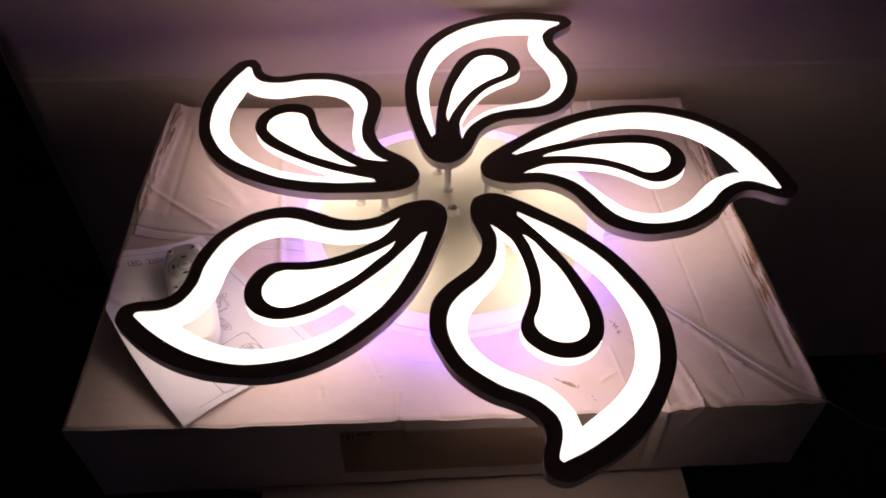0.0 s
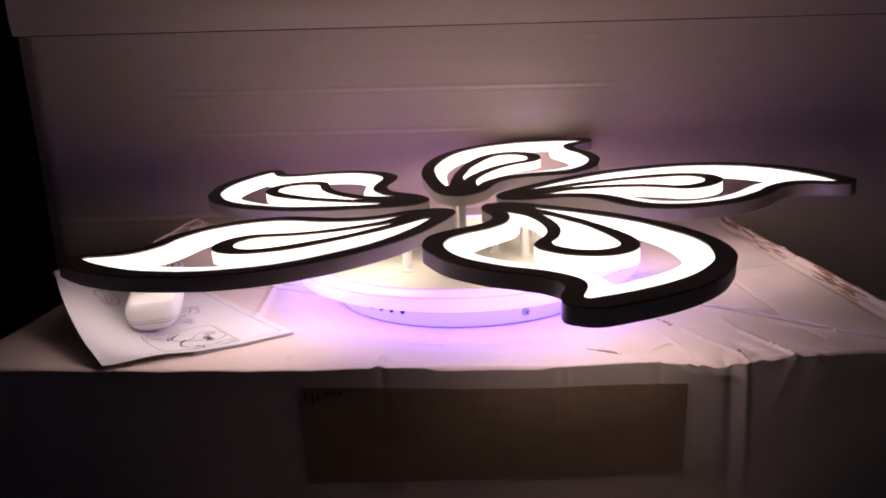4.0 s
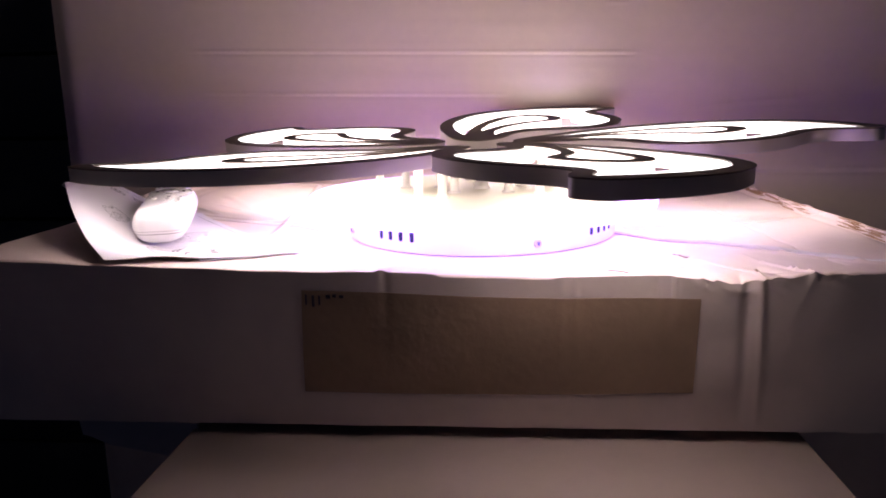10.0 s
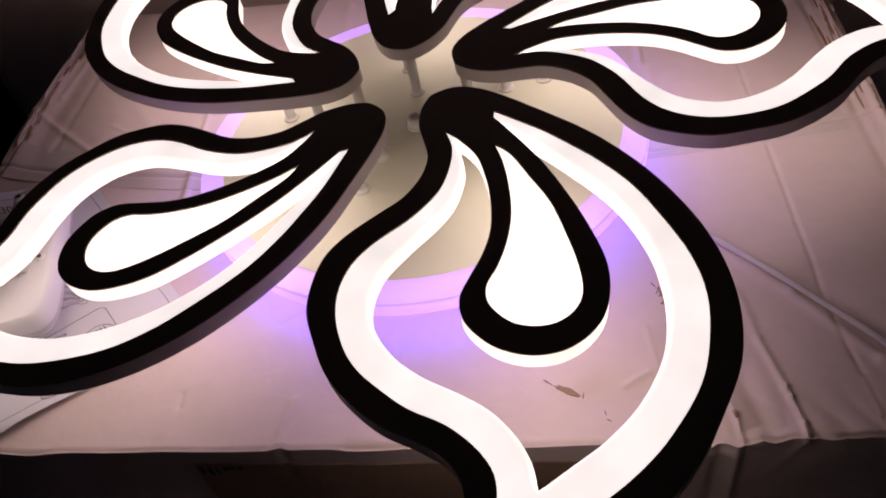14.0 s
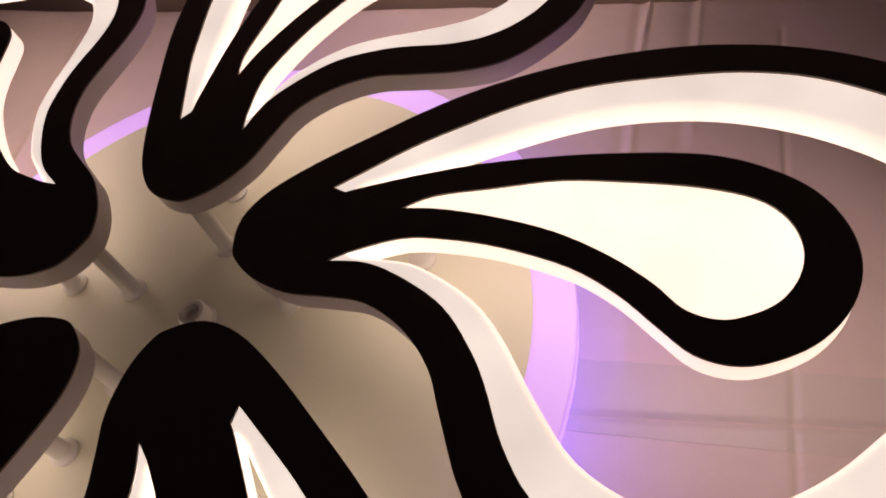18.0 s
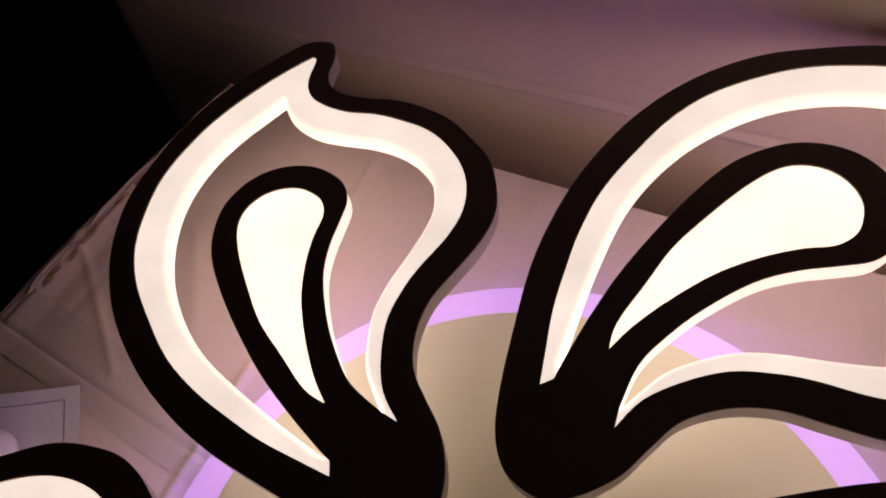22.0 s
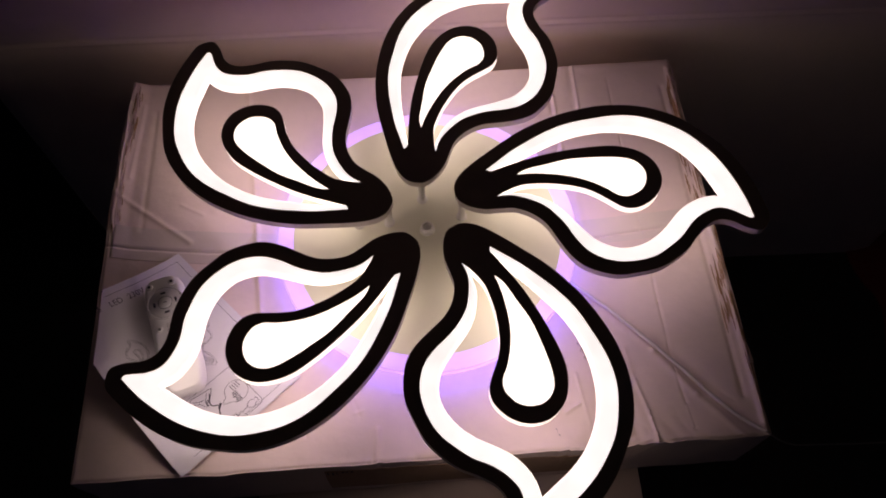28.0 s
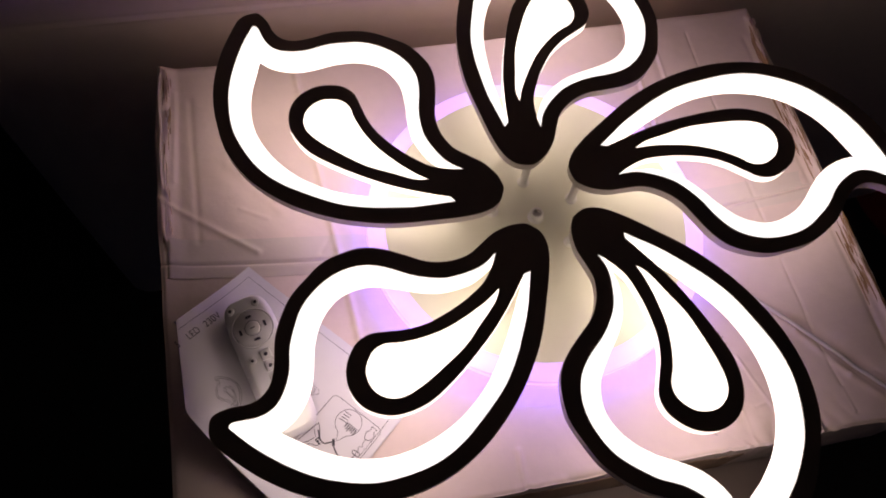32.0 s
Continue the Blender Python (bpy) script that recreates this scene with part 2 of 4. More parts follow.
def ridge(x, y, x0, y0, x1, y1, amp, width):
    """Height at (x, y) of a soft crease that runs from (x0, y0) to (x1, y1)."""
    dx, dy = x1 - x0, y1 - y0
    ll = dx * dx + dy * dy
    t = ((x - x0) * dx + (y - y0) * dy) / ll
    tc = min(max(t, 0.0), 1.0)
    d2 = (x - x0 - tc * dx) ** 2 + (y - y0 - tc * dy) ** 2
    if d2 > 9 * width * width:
        return 0.0
    return amp * math.exp(-d2 / (width * width))


# ---- the room: floor, dark walls and ceiling; the south side stays open for the blue fill ----
FLOOR_Z = -0.72
tagged(part("floor", slab(-3, 3, -3, 1.4, FLOOR_Z - 0.05, FLOOR_Z, 0), M_FLOOR, None), "dark wooden floor of an unlit room", "floor", kind="structure")
# out of view; kept white so lamp light bounces back as fill
tagged(part("ceiling", slab(-3, 3, -3, 1.4, 1.55, 1.6, 0), M_CEIL, None), "plain unseen white ceiling that bounces the lamp's light", "ceiling", kind="structure")
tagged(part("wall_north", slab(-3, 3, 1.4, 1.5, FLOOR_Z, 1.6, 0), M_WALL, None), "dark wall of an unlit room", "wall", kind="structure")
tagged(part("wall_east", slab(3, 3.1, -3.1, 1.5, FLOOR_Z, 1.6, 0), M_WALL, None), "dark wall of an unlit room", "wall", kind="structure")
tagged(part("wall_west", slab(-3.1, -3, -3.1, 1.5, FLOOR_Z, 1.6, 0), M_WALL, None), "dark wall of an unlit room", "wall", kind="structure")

# ---- the white board that stands behind the box ----
BOARD_Y = 0.33
BOARD_X0, BOARD_X1 = -0.625, 0.98
TILT = 0.0245  # the fold lines fall a little to one side
board = thing("white_board", (0, BOARD_Y, FLOOR_Z), "tall white cardboard sheet with faint fold lines, standing behind the box", "board")


def board_lower(u, v):
    x = BOARD_X0 + (BOARD_X1 - BOARD_X0) * u
    z = FLOOR_Z + (-0.12 - FLOOR_Z) * v / 0.06 if v < 0.06 else -0.12 + 0.375 * (v - 0.06) / 0.94
    y = 0.0022 * math.sin(3.1 * x + 0.4) + 0.0016 * noise.noise(Vector((x * 4, z * 5, 1.3)))
    y -= ridge(x, z, -0.42, 0.1740, 0.20, 0.1738, 0.0006, 0.0020) - ridge(x, z, -0.42, 0.1700, 0.20, 0.1698, 0.0005, 0.0020)
    y -= ridge(x, z, -0.40, 0.117, 0.02, 0.116, 0.0005, 0.0020) - ridge(x, z, -0.40, 0.113, 0.02, 0.112, 0.0004, 0.0020)
    y -= ridge(x, z, -0.60, 0.004, 0.9, 0.0, 0.0014, 0.0025) - ridge(x, z, -0.60, 0.010, 0.9, 0.006, 0.0011, 0.0025)
    y -= ridge(x, z, 0.176, 0.240, 0.184, 0.232, 0.0016, 0.0018) + ridge(x, z, 0.184, 0.232, 0.182, 0.220, 0.0016, 0.0018)
    y -= ridge(x, z, -0.10, 0.20, -0.16, 0.14, 0.0008, 0.004) + ridge(x, z, 0.30, 0.10, 0.60, 0.13, 0.0008, 0.004)
    y += 0.0005 * noise.noise(Vector((x * 3, z * 60, 2.0)))
    edge = smoothstep(0.035, 0.0, x - BOARD_X0)
    y += 0.012 * edge * edge
    return Vector((x, y, z - TILT * x * smoothstep(0.0, 0.15, z) - FLOOR_Z))


def board_upper(u, v):
    x = BOARD_X0 + (BOARD_X1 - BOARD_X0) * u
    z = 0.2563 + 0.72 * v
    y = -0.0045 + 0.002 * math.sin(2.6 * x + 1.0) + 0.0016 * noise.noise(Vector((x * 4, z * 5, 7.3)))
    y += 0.003 * smoothstep(0.02, 0.0, z - 0.2563)
    return Vector((x, y, z - TILT * x - FLOOR_Z))


part("lower_sheet", sheet(170, 290, board_lower, 0.006, Vector((0, 1, 0))), M_PANEL, board)
part("upper_flap", sheet(120, 40, board_upper, 0.006, Vector((0, 1, 0))), M_PANEL, board, "folded upper flap of the sheet")

# ---- the table under the box ----
table = thing("side_table", (0.006, -0.22, FLOOR_Z), "plain cream-topped side table under the white box", "table")
TOP_Z = -0.1192 - FLOOR_Z
table.matrix_basis = pose(0.006, -0.22, FLOOR_Z, 0, 0.58, 0)
part("tabletop", slab(-0.2150, 0.2150, -0.40, 0.36, TOP_Z - 0.022, TOP_Z, 0.003), M_TABLE, table)
for sx in (-0.18, 0.18):
    for sy in (-0.37, 0.33):
        part("leg", slab(sx - 0.018, sx + 0.018, sy - 0.018, sy + 0.018, 0, TOP_Z - 0.0222, 0.003), M_TABLE, table)

# ---- the carton ----
BL, BR, FL, FR = (-0.3662, 0.2440, 0.0122), (0.3352, 0.2665, -0.0055), (-0.3545, -0.2560, 0.012), (0.3357, -0.2420, -0.0010)
CREASES = [  # x0, y0, x1, y1, height, width
    (-0.222, 0.235, -0.185, -0.11, 0.0022, 0.0035), (-0.100, 0.240, -0.091, -0.11, 0.0013, 0.005),
    (0.248, 0.240, 0.2531, -0.0863, -0.0008, 0.0014), (0.2531, -0.0863, 0.2546, -0.1663, -0.0008, 0.0014), (0.2546, -0.1663, 0.2615, -0.232, -0.0008, 0.0014),
    (0.180, 0.11, 0.184, 0.02, 0.0007, 0.005),
    (0.1752, 0.262, 0.1736, 0.240, 0.0013, 0.0016), (0.1736, 0.240, 0.1728, 0.214, 0.0015, 0.0019), (0.1728, 0.214, 0.1750, 0.110, 0.0014, 0.0026), (0.1690, 0.262, 0.1695, 0.120, -0.0011, 0.0032),
    (0.1775, 0.260, 0.1767, 0.242, -0.0007, 0.0012), (0.2036, 0.262, 0.2046, 0.165, 0.0010, 0.0017), (0.1990, 0.262, 0.1985, 0.150, -0.0008, 0.0040), (-0.365, 0.078, -0.275, 0.014, 0.0014, 0.003),
    (-0.365, 0.006, -0.150, -0.004, -0.0016, 0.0016), (0.150, -0.002, 0.337, 0.014, -0.0018, 0.0016),
    (0.206, -0.140, 0.2110, -0.1766, 0.0007, 0.0030), (0.2110, -0.1766, 0.2182, -0.2103, 0.0012, 0.0022), (0.2182, -0.2103, 0.2192, -0.2172, 0.0015, 0.0016), (0.2192, -0.2172, 0.2214, -0.2340, 0.0016, 0.0016), (0.2214, -0.2340, 0.2208, -0.2480, 0.0018, 0.0018),
    (0.190, -0.088, 0.2365, -0.1435, 0.0015, 0.0036), (0.2365, -0.1435, 0.2710, -0.1955, 0.0018, 0.0036), (0.2710, -0.1955, 0.3125, -0.2470, 0.0017, 0.0036),
    (0.2480, -0.1360, 0.2830, -0.1880, -0.0020, 0.0100), (0.2830, -0.1880, 0.3220, -0.2380, -0.0016, 0.0090),
    (0.170, -0.160, 0.1892, -0.227, 0.0010, 0.0015), (0.1892, -0.227, 0.1906, -0.252, 0.0016, 0.0016), (0.1343, -0.2061, 0.1483, -0.1985, 0.0012, 0.0020),
    (0.150, -0.165, 0.160, -0.255, 0.0007, 0.0018), (0.197, -0.200, 0.206, -0.255, -0.0016, 0.006), (0.2585, -0.2062, 0.2605, -0.2290, 0.0008, 0.0014),
]
DENTS = [
    (-0.060, -0.215, -0.062, -0.262, 0.0016, 0.003), (0.125, -0.215, 0.200, -0.262, -0.0040, 0.016),
    (-0.335, 0.20, -0.330, 0.03, -0.0006, 0.003), (-0.350, 0.21, -0.352, 0.10, 0.0010, 0.0025),
    (0.316, 0.22, 0.318, -0.20, -0.0012, 0.003), (0.329, 0.25, 0.331, -0.23, 0.0022, 0.003),
    (-0.30, 0.12, -0.25, 0.06, 0.0010, 0.006), (0.02, 0.20, 0.10, 0.215, 0.0010, 0.008),
    (0.150, -0.2465, 0.226, -0.248, 0.0018, 0.0022), (-0.02, -0.249, 0.05, -0.2495, -0.0020, 0.005),
]
BASE_Z = -0.0165
fine_rnd = random.Random(11)
FINE = []  # fine crinkles in the worn paper coat
for _ in range(16):
    fx, fy, fa, fl = fine_rnd.uniform(-0.34, 0.32), fine_rnd.choice((fine_rnd.uniform(-0.24, -0.15), fine_rnd.uniform(0.0, 0.24))), fine_rnd.uniform(0, 3.1), fine_rnd.uniform(0.008, 0.03)
    FINE.append((fx, fy, fx + fl * math.cos(fa), fy + fl * math.sin(fa), fine_rnd.choice((-1, 1)) * fine_rnd.uniform(0.0003, 0.0007), 0.0017))


def carton_z(x, y, u, v):
    """Height of the sagging lid."""
    z = (FL[2] * (1 - u) + FR[2] * u) * (1 - v) + (BL[2] * (1 - u) + BR[2] * u) * v
    bu, bv = 4 * u * (1 - u), 4 * v * (1 - v)
    z -= 0.0165 * bu ** 0.7 * bv ** 0.6 + 0.0065 * bu
    z += 0.0016 * noise.noise(Vector((x * 9, y * 9, 0.2))) + 0.0007 * noise.noise(Vector((x * 30, y * 30, 3.0)))
    for c in CREASES:
        z += ridge(x, y, *c)
    for c in DENTS:
        z += ridge(x, y, *c)
    for c in FINE:
        z += ridge(x, y, *c)
    if y < -0.195 and x > 0.12:
        k = smoothstep(-0.200, -0.243, y) * smoothstep(0.125, 0.155, x) * smoothstep(0.270, 0.235, x)
        z += k * 0.0036 * (abs(noise.noise(Vector((x * 62 + y * 25, y * 38, 4.0)))) - 0.22) - 0.0022 * k * smoothstep(-0.232, -0.248, y) * smoothstep(0.205, 0.17, x)
    r = math.hypot(x, y)
    k = smoothstep(0.185, 0.135, r)
    z = z * (1 - k) + (BASE_Z - 0.0006) * k
    z += 0.007 * smoothstep(0.03, 0.0, u) * smoothstep(0.35, 0.75, v)
    e = min(u * 0.7, (1 - u) * 0.7, v * 0.5, (1 - v) * 0.5)
    return z - 0.0016 * smoothstep(0.005, 0.0, e) ** 2


def carton_xy(u, v):
    a = [(FL[i] * (1 - u) + FR[i] * u) * (1 - v) + (BL[i] * (1 - u) + BR[i] * u) * v for i in (0, 1)]
    w = 0.0016 * noise.noise(Vector((u * 9, v * 9, 8.0)))
    a[0] -= 0.004 * smoothstep(0.1, 0.0, u) * smoothstep(0.05, 0.5, v) * smoothstep(1.0, 0.8, v)
    return a[0] + w * (abs(2 * u - 1) ** 6), a[1] + w * (abs(2 * v - 1) ** 6)


FOLDS = [  # x at the top, lean, lowest end, depth, width
    (0.1785, 0.000, -0.3, -0.0022, 0.0036), (0.1875, -0.002, -0.3, 0.0018, 0.0028), (0.2225, 0.060, 0.60, 0.0006, 0.0030), (0.231, 0.050, 0.55, -0.0004, 0.006), (0.068, 0.0, -0.2, 0.0005, 0.002), (0.121, 0.0, -0.2, 0.0006, 0.002),
    (0.130, 0.004, 0.35, -0.0010, 0.0022), (0.1335, 0.004, 0.35, 0.0006, 0.0018), (-0.058, 0.0, 0.55, -0.0012, 0.003), (0.059, 0.0, 0.1, 0.0006, 0.004), (0.02, 0.0, 0.75, -0.0014, 0.02),
    (-0.21, 0.2, 0.85, 0.0014, 0.012), (-0.24, -0.1, 0.88, -0.0012, 0.010), (0.285, 0.1, 0.7, 0.0010, 0.010)]


def front_bulge(x, s, t):
    """How far the front bows out of its plane: s along it, t from the bottom to the top edge."""
    b = 0.003 * math.sin(math.pi * t) * math.sin(math.pi * s) + 0.0012 * noise.noise(Vector((s * 14, t * 3, 1.0)))
    for x0, lean, t0, amp, wid in FOLDS:
        d = (x - x0 + lean * (1 - t)) / wid
        if abs(d) < 3:
            b += amp * math.exp(-d * d) * smoothstep(t0, 1.0, t)
    if t > 0.6 and x > 0.12:
        k = smoothstep(0.80, 1.0, t) * smoothstep(0.130, 0.155, x) * smoothstep(0.275, 0.240, x)
        b += k * 0.0034 * (abs(noise.noise(Vector((x * 75 + t * 14, t * 9, 2.0)))) - 0.2)
    return b


def lid_point(u, v):
    x, y = carton_xy(u, v)
    k = smoothstep(0.035, 0.0, v)
    return Vector((x, y - (front_bulge(x, u, 1.0) * k if k > 0 else 0.0), carton_z(x, y, u, v)))


def on_lid(x, y):
    v = (y + 0.249) / 0.505
    u = (x + 0.3593) / 0.6975
    return carton_z(x, y, min(max(u, 0), 1), min(max(v, 0), 1))


CARTON_LOW = -0.1105


def low_z(x):
    """The table's top, a little lower to one side."""
    return CARTON_LOW - 0.0101 * x


carton = thing("cardboard_carton", (0, 0, CARTON_LOW), "worn flat white cardboard carton, dented and taped, lying on the table", "box")


def on_carton(ob):
    ob.location.z -= CARTON_LOW
    return ob


on_carton(part("lid", sheet(600, 340, lambda u, v: lid_point(u, v * (0.5 + 0.5 * v)), 0.0010), M_CARD, carton, "creased white lid sagging under the lamp"))


def wall_sheet(a, b, inward, seed, front=False):
    """One upright side of the carton between lid corners a and b (u, v)."""
    def f(s, t):
        u, v = a[0] + (b[0] - a[0]) * s, a[1] + (b[1] - a[1]) * s
        p = lid_point(u, v)
        z = low_z(p.x) + (p.z - 0.0004 - low_z(p.x)) * t
        if front:
            bulge = front_bulge(p.x, u, t) - front_bulge(p.x, u, 1.0)
        else:
            bulge = (0.003 * math.sin(math.pi * t) * math.sin(math.pi * s) + 0.0012 * noise.noise(Vector((s * 14, t * 3, seed)))) * smoothstep(1.0, 0.9, t)
        q = p - inward * (bulge + 0.0002)
        return Vector((q.x, q.y, z))
    return sheet(600 if front else 300, 44, f, 0.003, inward)


on_carton(part("front_side", wall_sheet((0, 0), (1, 0), Vector((0, 1, 0)), 1.0, True), M_CARD_SIDE, carton))
on_carton(part("back_side", wall_sheet((1, 1), (0, 1), Vector((0, -1, 0)), 2.0), M_CARD_SIDE, carton))
on_carton(part("left_side", wall_sheet((0, 1), (0, 0), Vector((1, 0, 0)), 3.0), M_CARD_SIDE, carton))
on_carton(part("right_side", wall_sheet((1, 0), (1, 1), Vector((-1, 0, 0)), 4.0), M_CARD_SIDE, carton))
on_carton(part("bottom", sheet(12, 8, lambda u, v: Vector((-0.350 + 0.682 * u, -0.240 + 0.480 * v, low_z(-0.350 + 0.682 * u) + 0.004)), 0.0025), M_CARD_SIDE, carton))
on_carton(part("folded_flap", sheet(12, 8, lambda u, v: Vector((-0.19 + 0.38 * u, -0.20 + 0.36 * v, low_z(-0.19 + 0.38 * u) + 0.0013)), 0.0096), M_CARD_SIDE, carton, "flap folded under the carton"))


def low_flap(s, t):
    x = -0.289 + 0.090 * s
    drop = 0.026 * t * (1 + 0.45 * s) * (1 - 0.25 * smoothstep(0.25, 0.0, s))
    return Vector((x, -0.243 + 0.004 * t + 0.002 * math.sin(5 * s), low_z(x) + 0.001 - drop))


on_carton(part("bottom_flap", sheet(16, 6, low_flap, 0.002, Vector((0, 1, 0))), M_CARD_SIDE, carton, "drooping white flap under the carton's edge"))


def front_y(x, z):
    """The outer face of the carton's front."""
    u = (x - FL[0]) / (FR[0] - FL[0])
    p = lid_point(u, 0)
    t = (z - low_z(x)) / (p.z - 0.0004 - low_z(x))
    return p.y - (front_bulge(p.x, u, t) - front_bulge(p.x, u, 1.0)) - 0.0002


def kraft_patch(s, t):
    x0, x1 = -0.1155 + 0.001 * t, 0.1460 + 0.0025 * t
    x = x0 + (x1 - x0) * s
    top = -0.0123 - 0.0071 * s + 0.0006 * math.sin(9 * s)
    z = -0.0838 - 0.0015 * math.sin(math.pi * s) + (top + 0.0838) * t
    return Vector((x, front_y(x, z) - 0.0012, z))


on_carton(part("kraft_patch", sheet(90, 16, kraft_patch, 0.0008, Vector((0, 1, 0))), M_KRAFT, carton, "brown kraft paper rectangle on the front"))
for i, (x, w, h, z) in enumerate([(-0.112, 0.0012, 0.007, -0.0185), (-0.1075, 0.0018, 0.008, -0.0195), (-0.103, 0.0012, 0.0065, -0.019),
                                  (-0.098, 0.003, 0.0025, -0.0165), (-0.0935, 0.0025, 0.002, -0.016), (-0.089, 0.003, 0.002, -0.0165)]):
    on_carton(part("stamp_bar", slab(x, x + w, front_y(x, z) - 0.0019, front_y(x, z) - 0.0011, z - h / 2, z + h / 2, 0), M_INK, carton))


def tape_strip(x0, x1, y0, slope, width):
    def f(s, t):
        x = x0 + (x1 - x0) * s
        y = y0 + slope * (x - x0) + width * (t - 0.5)
        return Vector((x, y, on_lid(x, y) + 0.0004))
    return f


on_carton(part("clear_tape", sheet(140, 26, tape_strip(-0.358, -0.14, 0.012, -0.05, 0.042), 0.0003), M_TAPE, carton, "yellowed clear tape over the seam"))
on_carton(part("clear_tape", sheet(140, 26, tape_strip(0.14, 0.334, 0.008, 0.04, 0.034), 0.0003), M_TAPE, carton, "yellowed clear tape over the seam"))


def torn_flake(cx, cy, lx, ly, seed, turn=0.0, lift=0.0008):
    """A ragged fleck where the white coat is torn off."""
    rnd = random.Random(seed)
    loop = []
    n = 18
    for i in range(n):
        a = 2 * math.pi * i / n
        k = 0.5 + 0.6 * rnd.random()
        px, py = lx * k * math.cos(a), ly * (0.75 + 0.3 * rnd.random()) * math.sin(a)
        loop.append((cx + px * math.cos(turn) - py * math.sin(turn), cy + px * math.sin(turn) + py * math.cos(turn)))
    bm = bmesh.new()
    mid = bm.verts.new((cx, cy, on_lid(cx, cy) + lift))
    ring = [bm.verts.new((x, y, on_lid(x, y) + lift)) for x, y in loop]
    low = [bm.verts.new((x, y, on_lid(x, y) - 0.0012)) for x, y in loop]
    for i in range(n):
        j = (i + 1) % n
        bm.faces.new((mid, ring[i], ring[j]))
        bm.faces.new((ring[i], low[i], low[j], ring[j]))
    return bm


def peeled_edge(y0, y1, out, rise, seed):
    """A narrow strip of the paper coat that has come away along the lid's worn side edge."""
    def f(s, t):
        y = y0 + (y1 - y0) * s
        x = BL[0] + (FL[0] - BL[0]) * (BL[1] - y) / (BL[1] - FL[1])
        wave = noise.noise(Vector((y * 45, t, seed)))
        ends = math.sin(math.pi * s) ** 0.5
        return Vector((x + 0.004 - (0.003 + out * (0.5 + 0.6 * wave)) * t * ends, y, on_lid(x + 0.006, y) + 0.0012 + rise * (0.6 + 0.8 * wave) * t * t * ends))
    return sheet(48, 5, f, 0.0004)


for k, (y0, y1, out, rise) in enumerate([(0.236, 0.150, 0.0016, 0.0030), (0.165, 0.085, 0.0014, 0.0024), (0.075, 0.028, 0.0012, 0.0022)]):
    on_carton(part("peeled_edge", peeled_edge(y0, y1, out, rise, 3.0 + k), M_CARD, carton, "strip of white paper peeling off the edge"))

rnd = random.Random(4)
for k, (ya, yb, xa, xb, count) in enumerate([(0.030, 0.150, 0.317, 0.333, 34), (-0.115, -0.045, 0.3185, 0.3335, 40), (-0.21, -0.12, 0.330, 0.336, 14), (0.16, 0.24, 0.322, 0.334, 20), (-0.045, 0.045, 0.331, 0.336, 7)]):
    for i in range(count):
        y = rnd.uniform(ya, yb)
        x = rnd.uniform(xa, xb)
        on_carton(part("torn_patch", torn_flake(x, y, rnd.uniform(0.0003, 0.0010), rnd.uniform(0.006, 0.022), 100 * k + i, rnd.uniform(-0.012, 0.022)), rnd.choice((M_TORN, M_TORN, M_KRAFT_PALE)), carton))
for i in range(12):
    on_carton(part("paper_curl", torn_flake(rnd.uniform(0.331, 0.3365), rnd.uniform(-0.23, 0.245), rnd.uniform(0.0003, 0.0008), rnd.uniform(0.005, 0.014), 700 + i, rnd.uniform(-0.10, 0.10), rnd.uniform(0.0008, 0.0020)), M_CARD, carton))
for i in range(30):
    on_carton(part("torn_patch", torn_flake(-0.3565 + rnd.uniform(-0.005, 0.004), rnd.uniform(0.03, 0.235), rnd.uniform(0.0002, 0.0006), rnd.uniform(0.004, 0.013), 50 + i, rnd.uniform(-0.06, 0.06), 0.0005), rnd.choice((M_KRAFT_PALE, M_KRAFT, M_TORN)), carton))
for i, (x, y, a, turn) in enumerate([(0.158, -0.131, 0.005, 0.5), (0.160, -0.136, 0.007, -0.3), (0.1625, -0.139, 0.006, -0.9), (0.163, -0.146, 0.006, 0.1),
                                     (0.1220, -0.224, 0.004, 0.2), (0.1235, -0.229, 0.003, 0.9), (0.0905, -0.2035, 0.006, 0.9), (0.1105, -0.2125, 0.004, -0.2), (0.259, -0.164, 0.0012, 0.6)]):
    on_carton(part("crack", torn_flake(x, y, 0.0003, a * 0.6, 900 + i, turn, 0.0005), M_DARK, carton))
for i, (x, y, a, b, turn) in enumerate([(0.102, -0.2100, 0.0085, 0.0022, -0.45), (0.1615, -0.137, 0.0008, 0.005, 0.15),
                                        (0.163, -0.146, 0.0035, 0.0008, 0.5), (0.189, -0.228, 0.0016, 0.003, 0.2)]):
    on_carton(part("torn_patch", torn_flake(x, y, a, b, 80 + i, turn), M_KRAFT, carton))

# ---- the lamp ----
# <petals>
PETALS = [
    (1.28, -0.0016, -0.0029, 0.0734, 0.0449, 0.0390),
    (69.19, -0.0034, -0.0049, 0.0791, 0.0891, 0.0286),
    (144.59, 0.0007, 0.0007, 0.0728, 0.0165, -0.0457),
    (217.62, -0.0019, 0.0037, 0.0678, -0.0034, 0.0151),
    (288.67, -0.0019, 0.0015, 0.0708, -0.0037, -0.0324),
]
